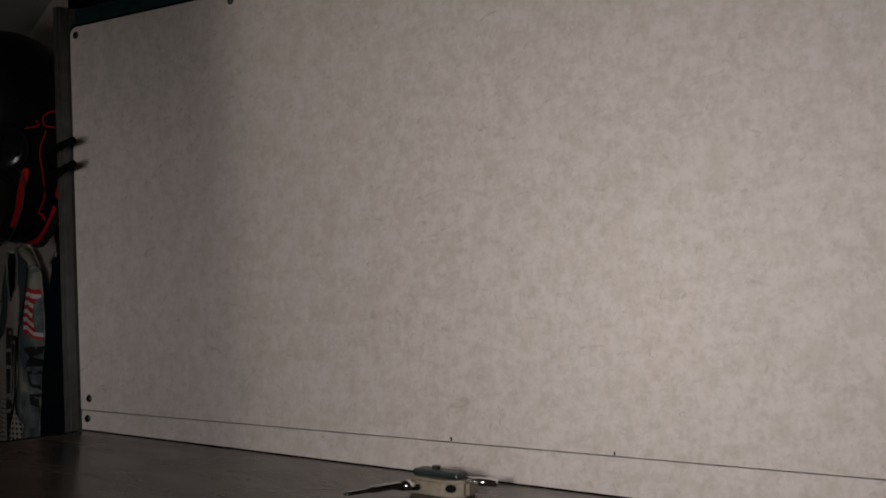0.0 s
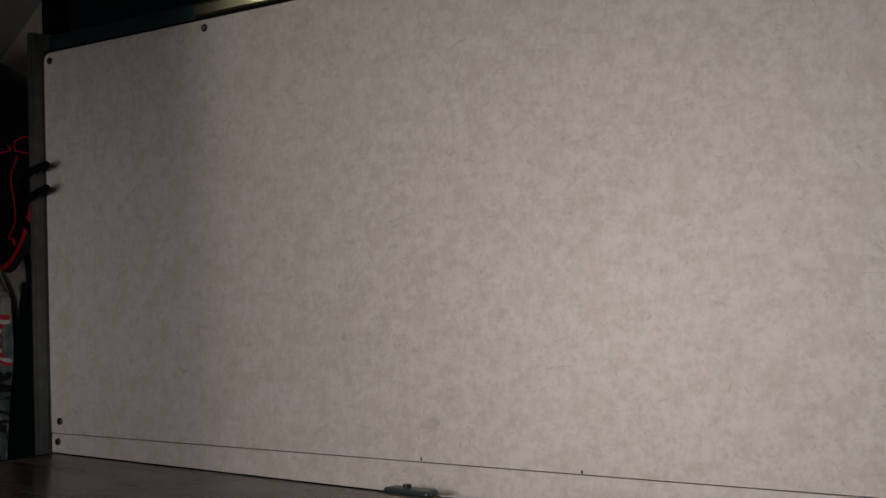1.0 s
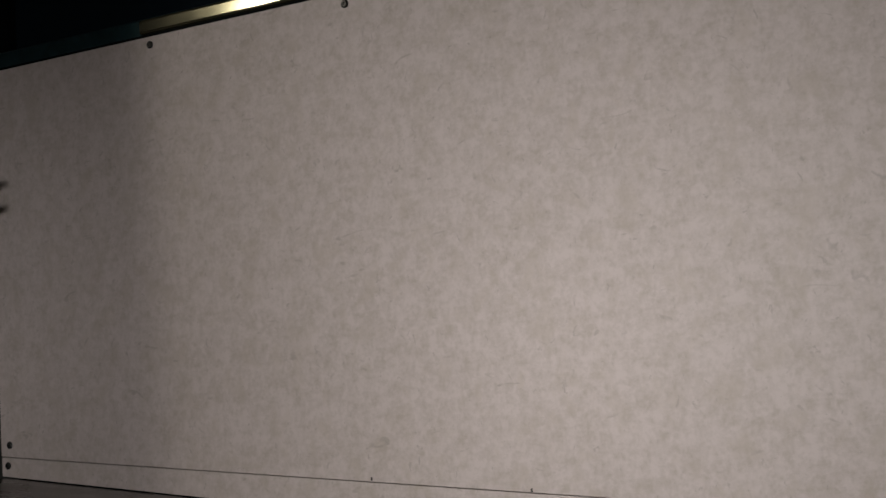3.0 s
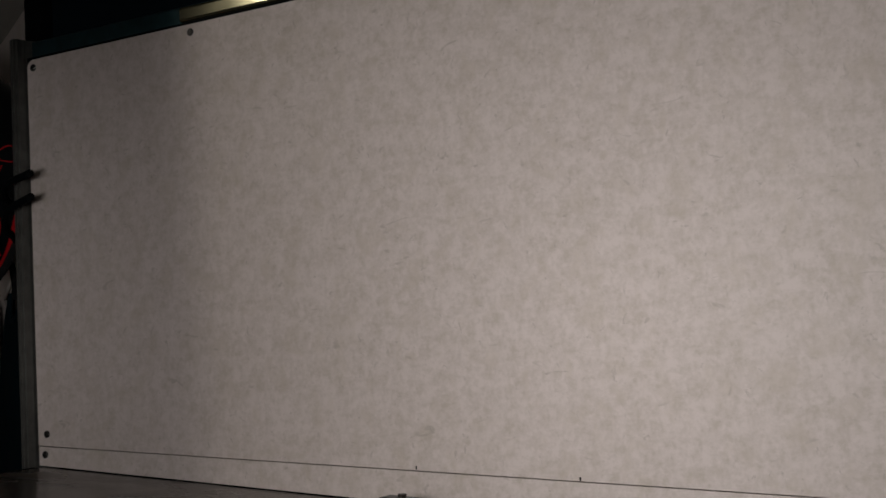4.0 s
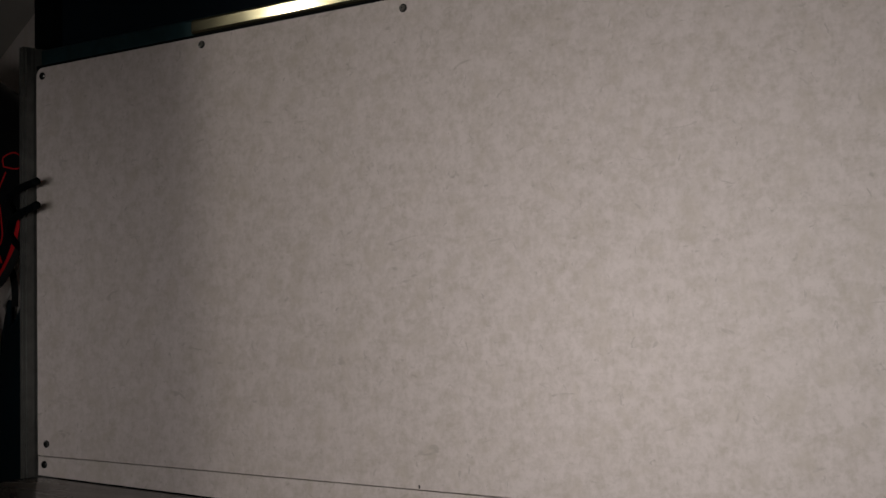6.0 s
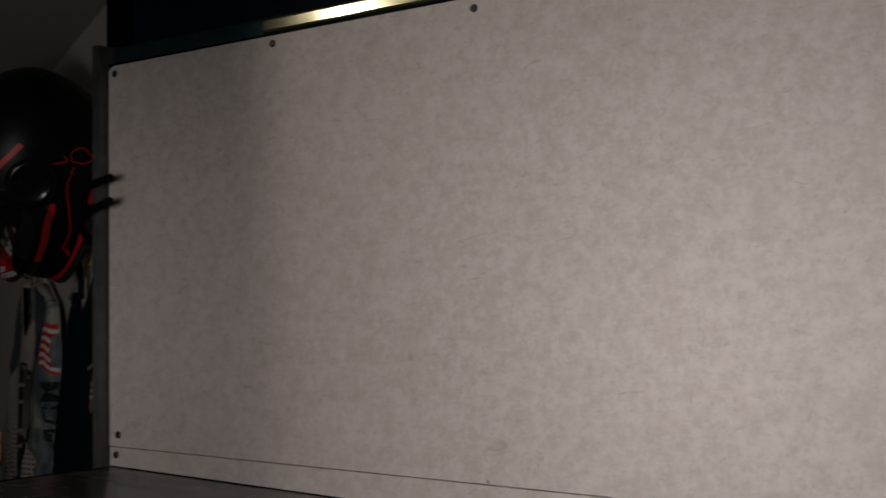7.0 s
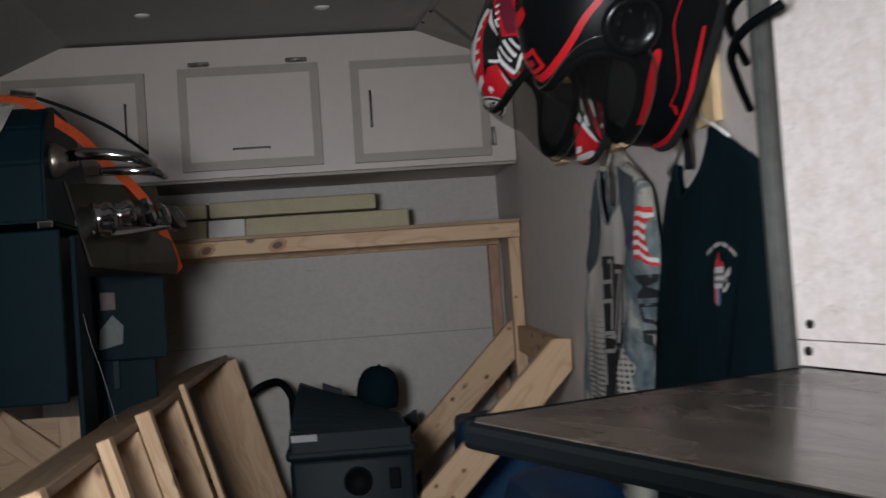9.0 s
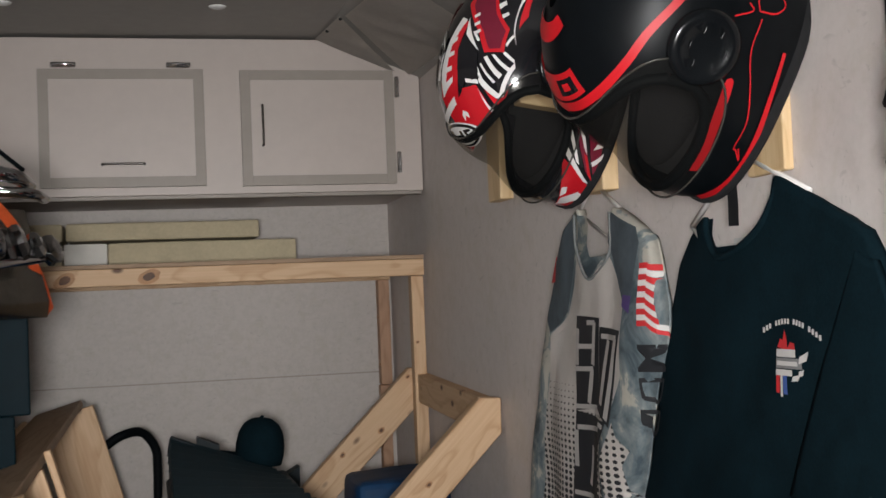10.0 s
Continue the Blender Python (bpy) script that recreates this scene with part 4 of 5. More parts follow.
RED_SATIN = plain("red_satin_stripe", (0.52, 0.010, 0.016), 0.45, vary=0.1, relief=0, gloss=0.3)
MAROON = plain("maroon_gloss_paint", (0.16, 0.012, 0.03), 0.2, vary=0.15, relief=0, coat=0.4)


def helmet(m, label, shell_mat, visor_mat, bands, pod):
    ob = thing("helmet", m, label, "helmet", "helmets hung on the wall")
    shell = part("shell", skin(-math.pi, math.pi, -0.135, 0.1375, 0.0, 120, 54, lambda a, z: not in_port(a, z)), shell_mat, ob, "", True)
    part("liner", skin(-math.pi, math.pi, -0.130, 0.115, -0.022, 40, 16, lambda a, z: not in_port(a * 0.93, z)), LINER, ob, "black padded liner", True)
    ring = [shell_point(2 * math.pi * i / 60, -0.134, -0.008) for i in range(61)]
    part("neck_roll", tube(ring, 0.012, 10, False), LINER, ob, "black padded neck roll", True)
    part("port_gasket", port_rim(0.000, 0.0072), RUBBER, ob, "black rubber eye port seal", True)
    lim = math.radians(84)
    lower = lambda a: -0.012 - 0.060 * max(0.0, 1 - (a / lim) ** 4) ** 0.5
    upper = lambda a: 0.012 + 0.062 * max(0.0, 1 - (a / lim) ** 4) ** 0.5
    bm = bmesh.new()
    rows = [[bm.verts.new(shell_point(a, lower(a) + (upper(a) - lower(a)) * j / 16, 0.0075)) for j in range(17)] for a in (lim * 0.995 * (i / 30 - 1) for i in range(61))]
    for r0, r1 in zip(rows, rows[1:]):
        for j in range(16):
            bm.faces.new((r0[j], r1[j], r1[j + 1], r0[j + 1]))
    visor = part("visor", bm, visor_mat, ob, "clear plastic visor", True)
    for edge in (lower, upper):
        pts = [shell_point(a, edge(a), 0.0078) for a in (lim * (i / 20 - 1) * 0.99 for i in range(41))]
        part("visor_edge", tube(pts, 0.0015, 8), EDGE, visor, "", True)
    for side in (-1, 1):
        c = shell_point(side * math.radians(92), -0.006, 0.003)
        disc = lathe([(0.0001, 0.0), (0.044, -0.004), (0.044, 0.002), (0.039, 0.006), (0.030, 0.007), (0.028, 0.005), (0.012, 0.006), (0.0001, 0.006)], 36)
        disc.transform(Matrix.Translation(c) @ pose(0, 0, 0, 0, 90 * side, 0))
        pivot = part("visor_pivot", disc, PIVOT, ob, "round black visor pivot cover", True)
        if pod:
            for k in range(5):
                q = math.radians(30 + 60 * k)
                tab = boxed((0.004, 0.009, 0.003), (0.010 * side, 0.022 * math.cos(q), 0.022 * math.sin(q)), 0.001)
                tab.transform(Matrix.Translation(c))
                part("pivot_tab", tab, PIVOT, pivot)
    for name, bm, material in bands:
        part(name, bm, material, shell, "", True)
    part("chin_strap", tube(bend([(-0.08, -0.01, -0.115), (-0.05, 0.01, -0.16), (0.0, 0.02, -0.18), (0.05, 0.01, -0.16), (0.08, -0.01, -0.115)], 6), 0.006, 8), LINER, ob, "black webbing chin strap", True)
    return ob


def helmet_pose(at, up, ahead, size):
    """A pose from the middle of the shell, its own up and its own ahead."""
    z = Vector(up).normalized()
    x = Vector(ahead).cross(z).normalized()
    r = Matrix((x, z.cross(x), z)).transposed().to_4x4()
    return Matrix.Translation(Vector(at)) @ r @ Matrix.Scale(size, 4)


def both(path):
    return [path, [(-a, z) for a, z in path]]


bands = []
bands.append(("brow_stripe", stripe([(-118, 0.030), (-93, 0.056), (-71, 0.067), (-46, 0.077), (-20, 0.083), (0, 0.084), (20, 0.083), (46, 0.077), (71, 0.067), (93, 0.056), (118, 0.030)], 0.0092, 0.0022), RED_SATIN))
bands.append(("badge_field", stripe([(-40, 0.098), (-18, 0.101), (0, 0.102), (18, 0.101), (36, 0.098)], 0.022, 0.0022), RED_SATIN))
bands.append(("badge_ground", stripe([(-36, 0.0985), (-17, 0.1015)], 0.013, 0.0032), GLOSS_BLACK))
bands.append(("badge_mark", stripe([(-31, 0.0995), (-23, 0.101)], 0.006, 0.0042), RED_SATIN))
bands.append(("crown_patch", stripe([(-60, 0.131), (-20, 0.132), (20, 0.132), (60, 0.131)], 0.006, 0.002), RED_SATIN))
for p in both([(80, -0.049), (77, -0.053), (60, -0.058), (46, -0.064), (33, -0.070)]):
    bands.append(("cheek_stripe", stripe(p, lambda t: 0.0125 * min(1.0, 0.25 + 4 * t), 0.003), RED_SATIN))
for p in both([(14, -0.114), (24, -0.124), (34, -0.127), (48, -0.126), (74, -0.118), (102, -0.112)]):
    bands.append(("rim_stripe", stripe(p, lambda t: 0.0135 - 0.0085 * t), RED_SATIN))
for p in both([(114, -0.066), (97, -0.066), (78, -0.084), (60, -0.100), (47, -0.101), (45, -0.106), (40, -0.118), (46, -0.108)]):
    bands.append(("pin_stripe", stripe(p, 0.0018), RED_SATIN))
for p in both([(117, -0.060), (119, -0.083), (125, -0.093), (129, -0.072), (123, -0.055), (117, -0.060)]):
    bands.append(("badge_line", stripe(p, 0.0018), RED_SATIN))
for p in both([(111, -0.030), (116, -0.051), (119, -0.044)]):
    bands.append(("badge_line", stripe(p, 0.0018), RED_SATIN))
PIVOT = plain("smoked_pivot_plastic", (0.006, 0.007, 0.008), 0.22, vary=0.3, relief=0.05, gloss=0.3)
EDGE = plain("smoky_plastic_edge", (0.045, 0.043, 0.038), 0.2, vary=0.1, relief=0)
CLEAR = visor_glass("clear_visor", (0.80, 0.79, 0.76), 0.10)
helmet(helmet_pose((0.2214, 2.2709, 1.4753), (-0.966, -0.078, 0.246), (-0.257, 0.394, -0.883), 1.013),
       "matte black full-face helmet with red stripes, hung face-down", MATTE, CLEAR, bands, True)

bands = []


def cast(phi, lam, off):
    """The skin's point that is seen from its middle: phi turns from ahead to up, lam leans to one side."""
    f, g = math.radians(phi), math.radians(lam)
    d = Vector((-math.sin(g), math.cos(g) * math.cos(f), math.cos(g) * math.sin(f)))
    low, high = 0.02, 0.26
    for _ in range(24):
        r = (low + high) / 2
        p = d * r
        flat = abs(p.z) < 0.1375 and p.xy.length < shell_point(math.atan2(p.x, p.y), p.z).xy.length
        low, high = (r, high) if flat else (low, r)
    return d * (low + off)


def sticker(name, material, layer, outline, mirror=True):
    """A painted field on the skin with a straight-sided outline in (phi, lam)."""
    for side in ((1, -1) if mirror and min(q[1] for q in outline) > 2 else (1,)):
        bm = bmesh.new()
        bm.faces.new([bm.verts.new((p, q * side, 0)) for p, q in outline])
        bm.normal_update()
        bmesh.ops.triangulate(bm, faces=bm.faces[:])
        for _ in range(4):
            long = [e for e in bm.edges if e.calc_length() > 6]
            if long:
                bmesh.ops.subdivide_edges(bm, edges=long, cuts=1)
                bmesh.ops.triangulate(bm, faces=bm.faces[:])
        for v in bm.verts:
            v.co = cast(v.co.x, v.co.y, 0.0009 * layer + 0.0006)
        bmesh.ops.recalc_face_normals(bm, faces=bm.faces[:])
        bands.append((name, bm, material))


def oval(phi, lam, a, b):
    return [(phi + b * math.sin(w), lam + a * math.cos(w)) for w in (math.tau * i / 20 for i in range(20))]


sticker("red_field", RED_PAINT, 1, [(109.6, 11.0), (94.4, 5.0), (72.4, -0.0), (56.9, -3.8), (40.3, 2.8), (41.9, 16.2), (55.1, 17.0), (71.0, 19.0), (87.8, 16.4), (106.6, 18.9)])
sticker("red_brow", RED_PAINT, 1, [(60.9, 21.4), (61.5, 32.6), (52.1, 36.0), (33.8, 38.4), (14.5, -13.2), (20.4, -15.2), (37.0, -1.5), (49.2, 13.0)])
sticker("white_edge", WHITE_PAINT, 2, [(109.6, 11.0), (93.6, 5.3), (72.4, -0.0), (61.1, -0.5), (61.1, 5.5), (71.9, 7.4), (91.3, 9.8), (108.2, 16.9)])
sticker("white_bar", WHITE_PAINT, 2, [(92.0, 5.2), (96.5, 13.5), (93.6, 13.8), (88.7, 5.9)])
sticker("white_bar", WHITE_PAINT, 2, [(83.4, 3.7), (86.7, 13.6), (83.7, 13.9), (80.2, 2.6)])
sticker("white_bar", WHITE_PAINT, 2, [(74.1, 1.0), (76.8, 13.2), (73.7, 13.2), (70.8, 0.7)])
sticker("white_bar", WHITE_PAINT, 2, [(63.4, -0.5), (69.5, 14.2), (66.1, 14.0), (57.1, -0.1)])
sticker("white_chevron", WHITE_PAINT, 2, [(56.8, 13.2), (51.5, 13.8), (37.1, -15.5), (43.7, -20.3), (45.6, -8.2)])
sticker("white_edge", WHITE_PAINT, 2, [(105.7, -19.5), (87.2, 1.1), (68.2, -7.9), (67.9, -2.9), (86.0, 2.1), (101.8, -8.4)])
sticker("black_almond", GLOSS_BLACK, 2, [(96.6, 19.1), (87.8, 17.4), (71.0, 19.0), (56.2, 19.6), (64.6, 24.5), (66.0, 35.7), (85.8, 33.1), (95.1, 23.2)])
sticker("white_wedge", WHITE_PAINT, 2, [(110.2, 17.5), (98.5, 20.2), (87.2, 34.0), (99.2, 25.1)])
sticker("red_outline", RED_PAINT, 1, [(119.0, 10.2), (101.1, 30.1), (86.5, 38.1), (89.5, 51.3), (113.7, 48.5), (120.8, 37.3), (129.6, 28.9), (123.9, 8.9)])
sticker("maroon_panel", MAROON, 2, [(118.4, 15.9), (102.8, 33.1), (90.1, 40.8), (92.5, 48.3), (110.2, 47.0), (119.2, 35.1), (128.4, 27.2), (124.1, 13.4)])
sticker("white_bar", WHITE_PAINT, 1, [(82.6, 38.0), (84.1, 40.3), (65.9, 50.9), (62.4, 48.5)])
sticker("white_bar", WHITE_PAINT, 1, [(85.6, 43.2), (85.9, 45.4), (72.0, 56.6), (68.4, 54.9)])
sticker("white_bar", WHITE_PAINT, 1, [(76.2, 35.8), (78.1, 36.5), (60.3, 46.0), (59.5, 44.3)])
sticker("white_bar", WHITE_PAINT, 1, [(88.3, 50.6), (90.6, 51.8), (82.9, 59.2), (78.5, 59.1)])
sticker("white_bar", WHITE_PAINT, 3, [(125.7, 32.5), (131.2, 34.3), (129.2, 36.8), (123.2, 35.3)])
sticker("white_bar", WHITE_PAINT, 3, [(120.3, 38.7), (125.2, 40.7), (123.9, 42.6), (118.5, 41.0)])
sticker("white_bar", WHITE_PAINT, 1, [(100.9, 25.0), (101.9, 26.8), (96.0, 32.3), (94.4, 31.2)])
sticker("white_bar", WHITE_PAINT, 1, [(98.3, 50.5), (110.5, 52.2), (109.3, 53.7), (95.8, 52.0)])
sticker("white_v", WHITE_PAINT, 2, [(74.9, 34.7), (65.2, 37.8), (48.9, 46.3), (79.5, 59.6), (72.1, 60.1), (44.7, 48.1), (46.0, 43.7), (56.9, 38.0), (63.5, 34.8)])
for k in range(3):
    sticker("white_tick", WHITE_PAINT, 3, [(101.0 + 5.5 * k, 27.0 - 3.0 * k), (104.0 + 5.5 * k, 30.0 - 3.0 * k), (102.2 + 5.5 * k, 31.4 - 3.0 * k), (99.2 + 5.5 * k, 28.4 - 3.0 * k)])
sticker("white_splash", WHITE_PAINT, 3, [(47.0, 18.0), (44.5, 21.5), (41.0, 21.0), (43.0, 18.5), (39.5, 16.5), (44.0, 16.0)])
sticker("white_slash", WHITE_PAINT, 2, [(67.3, 24.9), (65.2, 34.2), (61.8, 34.6), (64.5, 25.6)])
sticker("white_slash", WHITE_PAINT, 2, [(59.4, 33.6), (35.4, 39.2), (35.3, 36.8), (54.0, 34.4)])
sticker("red_v", RED_PAINT, 1, [(56.3, 37.9), (45.5, 43.5), (44.3, 48.6), (59.3, 58.5), (37.6, 45.9), (42.6, 40.8)])
sticker("white_arc", WHITE_PAINT, 2, [(100.2, 58.1), (116.7, 51.4), (138.9, 42.6), (144.3, 41.0), (141.9, 39.8), (129.0, 45.7), (113.8, 51.6)])
sticker("red_arc", RED_PAINT, 1, [(144.3, 41.0), (136.5, 45.5), (119.3, 53.4), (135.6, 51.5), (148.5, 42.5)])
sticker("chin_field", RED_PAINT, 1, [(-24.9, 35.8), (-33.2, 29.2), (-39.7, 19.7), (-48.2, 6.5), (-44.2, 7.5), (-35.4, 8.7), (-30.6, -3.0), (-26.7, 19.1)])
sticker("chin_bar", WHITE_PAINT, 2, [(-27.1, 19.9), (-29.6, 20.4), (-30.0, 16.4), (-27.6, 14.1)])
sticker("chin_bar", WHITE_PAINT, 2, [(-28.3, 12.7), (-35.4, 16.9), (-37.5, 15.3), (-35.2, 11.8), (-29.2, 4.2)])
sticker("chin_bar", WHITE_PAINT, 2, [(-35.2, 5.2), (-38.0, 12.6), (-46.2, 6.9), (-43.9, 7.6), (-37.5, 8.5)])
sticker("white_sweep", WHITE_PAINT, 2, [(-26.9, 43.2), (-29.0, 40.6), (-39.9, 20.7), (-37.6, 22.1), (-26.5, 37.9)])
sticker("white_sweep", WHITE_PAINT, 2, [(-30.0, 53.2), (-33.7, 52.7), (-35.7, 30.9), (-33.8, 32.7)])
sticker("maroon_sweep", MAROON, 1, [(-39.8, 49.4), (-43.3, 45.6), (-41.9, 33.1), (-41.3, 21.9), (-38.9, 26.9), (-37.7, 39.3)])
sticker("white_sweep", WHITE_PAINT, 2, [(-41.3, 47.3), (-43.8, 43.9), (-41.5, 34.3), (-40.6, 38.6)])
sticker("red_sweep", RED_PAINT, 2, [(-39.8, 35.7), (-41.3, 33.3), (-41.7, 21.5), (-40.0, 24.9)])
sticker("maroon_sweep", MAROON, 1, [(-47.7, 43.5), (-53.1, 34.0), (-48.4, 28.6), (-42.4, 21.5), (-43.7, 32.7)])
sticker("white_chevron", WHITE_PAINT, 2, [(-43.0, 29.9), (-52.0, 30.8), (-50.2, 29.0), (-43.3, 27.8)])
sticker("white_chevron", WHITE_PAINT, 2, [(-41.8, 21.8), (-52.0, 29.4), (-53.7, 25.9), (-44.4, 16.8)])
sticker("white_chevron", WHITE_PAINT, 2, [(-50.7, 36.4), (-53.6, 33.4), (-46.6, 34.9)])

sticker("badge_rim", WHITE_PAINT, 2, oval(31, 2, 21, 9.5), False)
sticker("badge", GLOSS_BLACK, 3, oval(31, 2, 19.5, 8.6), False)
sticker("badge_face", WHITE_PAINT, 4, oval(31, 2, 17, 6.8), False)
sticker("badge_mark", GLOSS_BLACK, 5, [(35, -10), (35, -6), (32, -6), (32, 3), (35, 4), (35, 7), (28, 7), (28, 3), (30, 2), (30, -6), (27, -7), (27, -11)], False)
sticker("badge_mark", GLOSS_BLACK, 5, [(35, 9), (35, 16), (33, 16), (33, 12), (30, 12), (30, 16), (28, 15), (28, 9)], False)
SHINY = plain("gloss_black_paint", (0.010, 0.010, 0.012), 0.15, vary=0.2, relief=0, coat=0.5)
helmet(helmet_pose((0.2083, 2.7767, 1.5163), (-0.95, -0.161, 0.268), (-0.282, 0.074, -0.957), 1.007),
       "glossy red, white and black patterned full-face helmet, hung face-down", SHINY, CLEAR, bands, False)

tagged(part("helmet_strap", ribbon([(0.300, 2.30, 1.335), (0.335, 2.325, 1.305), (0.345, 2.335, 1.27), (0.346, 2.338, 1.232)], 0.013, (1, -0.5, 0)), LINER), "black webbing strap dangling from the helmet", "strap")

# ---- hanging clothes ----
HANGER = plain("white_wire_hanger", (0.75, 0.73, 0.70), 0.4, vary=0.05, relief=0)


def hanger(name, hook, left, right, low, label):
    ob = thing(name, Matrix(), label, "hanger", "clothes hangers on the wall")
    part("arm", tube([hook, left], 0.0038, 8), HANGER, ob, "", True)
    part("arm", tube([hook, right], 0.0038, 8), HANGER, ob, "", True)
    part("bar", tube([left, low, right], 0.003, 8), HANGER, ob, "", True)
    up = Vector(hook)
    part("hook", tube(bend([up, up + Vector((0.0, 0, 0.03)), up + Vector((0.02, 0, 0.055)), up + Vector((0.05, 0, 0.06))], 6), 0.003, 8), HANGER, ob, "steel hanger hook", True)
    return ob


def cut(v, pairs):
    """Straight interpolation in rising (key, value) pairs."""
    if v <= pairs[0][0]:
        return pairs[0][1]
    for (a, p), (b, q) in zip(pairs, pairs[1:]):
        if v <= b:
            return p + (q - p) * (v - a) / (b - a)
    return pairs[-1][1]


def cloth(top, left, right, hem, face, nu=48, nv=44, back=0.362, neck=(2.0, 2.0), nape=0.0):
    """A hanging garment: top(u) gives its upper edge, left and right its sides by height, face its front."""
    bm = bmesh.new()
    sheets = []
    for layer in (0, 1):
        grid = []
        for j in range(nv + 1):
            row = []
            for i in range(nu + 1):
                u = i / nu
                t = max(top(u), nape) if layer and neck[0] < u < neck[1] else top(u)
                z = t + (hem - t) * (j / nv)
                yl, yr = left(z), right(z)
                y = yl + (yr - yl) * u
                x = face(y, z, u) if layer == 0 else back - 0.01 * math.sin(math.pi * u)
                row.append(bm.verts.new((x, y, z)))
            grid.append(row)
        sheets.append(grid)
        for j in range(nv):
            for i in range(nu):
                bm.faces.new((grid[j][i], grid[j][i + 1], grid[j + 1][i + 1], grid[j + 1][i]))
    f, b = sheets
    for i in range(nu):
        if not neck[0] < (i + 0.5) / nu < neck[1]:
            bm.faces.new((f[0][i], f[0][i + 1], b[0][i + 1], b[0][i]))
    for i in (0, nu):
        for j in range(nv):
            bm.faces.new((f[j][i], f[j + 1][i], b[j + 1][i], b[j][i]))
    return bm


# black tee
tee_left = lambda z: cut(z, [(0.62, 2.81), (0.902, 2.674), (0.993, 2.630), (1.188, 2.534), (1.225, 2.492), (1.251, 2.452), (1.29, 2.44)])
tee_right = lambda z: cut(z, [(0.62, 1.965), (1.034, 1.976), (1.10, 2.000), (1.131, 2.011), (1.157, 2.021), (1.184, 2.034), (1.215, 2.056), (1.29, 2.062)])


def tee_top(u):
    return cut(u, [(0.0, 1.232), (0.03, 1.248), (0.06, 1.249), (0.13, 1.226), (0.244, 1.197), (0.312, 1.192), (0.395, 1.202), (0.495, 1.228), (0.525, 1.262), (0.545, 1.287), (0.60, 1.280), (0.791, 1.250), (0.94, 1.224), (1.0, 1.208)])


def tee_face(y, z, u):
    k = max(0.0, math.sin(math.pi * min(1.0, max(0.0, u)))) ** 0.2
    low = (1.28 - z) / 0.66
    fold = math.sin((y * 34 + 1.6 * math.sin(z * 5)) * (1 - 0.25 * low)) * 0.005 * low + math.sin(y * 13 + z * 4) * 0.003
    return 0.361 - k * (0.012 + 0.012 * low) + fold * k + 0.003 * noise.noise((y * 11, z * 7, 3))


tee = thing("t_shirt", Matrix(), "black cotton crew-neck t-shirt with a small chest print, on a hanger", "t-shirt")
part("body", cloth(tee_top, tee_left, tee_right, 0.66, tee_face, 72, 44, 0.366, neck=(0.045, 0.535), nape=1.208), CLOTH_BLACK, tee, "", True)
sl_left = lambda z: cut(z, [(0.90, 2.23), (0.95, 2.205), (1.05, 2.150), (1.13, 2.10), (1.187, 2.065)])
sl_right = lambda z: cut(z, [(0.90, 1.966), (1.034, 1.976), (1.10, 2.000), (1.131, 2.012), (1.157, 2.023), (1.187, 2.038)])
part("sleeve", cloth(lambda u: 1.187 - 0.012 * u, sl_left, sl_right, 0.90, lambda y, z, u: 0.351 - 0.014 * max(0.0, math.sin(math.pi * (0.10 + 0.80 * u))) ** 0.4 * (0.25 + (1.19 - z) * 1.1), 20, 24, 0.358), CLOTH_BLACK, tee, "", True)
neck = [(2.440, 1.249), (2.431, 1.226), (2.404, 1.198), (2.373, 1.193), (2.327, 1.203), (2.271, 1.228), (2.240, 1.262), (2.231, 1.285)]
part("collar", tube(bend([(0.356 - 0.010 * math.sin(math.pi * k / 7), y, z) for k, (y, z) in enumerate(neck)], 6), 0.005, 8), CLOTH_BLACK, tee, "ribbed black collar", True)
part("neck_label", boxed((0.002, 0.030, 0.012), (0.361, 2.352, 1.211), 0.0), plain("white_label", (0.55, 0.55, 0.53), 0.7), tee, "small white neck label")


def decal(polys, face, lift=0.0022, n=6):
    """Flat printed shapes in (y, z), four corners each, laid on a garment's front."""
    bm = bmesh.new()
    for a, b, c, d in polys:
        a, b, c, d = (Vector(p) for p in (a, b, c, d))
        grid = []
        for j in range(n + 1):
            row = []
            for i in range(n + 1):
                u, v = i / n, j / n
                p = a * (1 - u) * (1 - v) + b * u * (1 - v) + c * u * v + d * (1 - u) * v
                row.append(bm.verts.new((face(p.x, p.y) - lift, p.x, p.y)))
            grid.append(row)
        for j in range(n):
            for i in range(n):
                bm.faces.new((grid[j][i], grid[j][i + 1], grid[j + 1][i + 1], grid[j + 1][i]))
    bmesh.ops.remove_doubles(bm, verts=bm.verts[:], dist=1e-5)
    return bm


def tee_front(y, z):
    yl, yr = tee_left(z), tee_right(z)
    return tee_face(y, z, (yl - y) / (yl - yr))


def chest_print(polys):
    """The chest print, spread from its drawing."""
    return [tuple((0.863 + (y - 0.885) * 1.062, 1.152 + (z - 1.152) * 1.062) for y, z in q) for q in polys]


def rect(y0, z0, y1, z1):
    return ((y0, z1), (y1, z1), (y1, z0), (y0, z0))


INK_WHITE = plain("white_print", (0.62, 0.60, 0.58), 0.7, vary=0.08, relief=0)
INK_RED = plain("red_print", (0.55, 0.025, 0.03), 0.7, vary=0.1, relief=0)
INK_BLUE = plain("blue_print", (0.05, 0.10, 0.32), 0.7, vary=0.1, relief=0)
INK_BLACK = plain("black_print", (0.012, 0.013, 0.016), 0.7, vary=0.1, relief=0)
letters = []
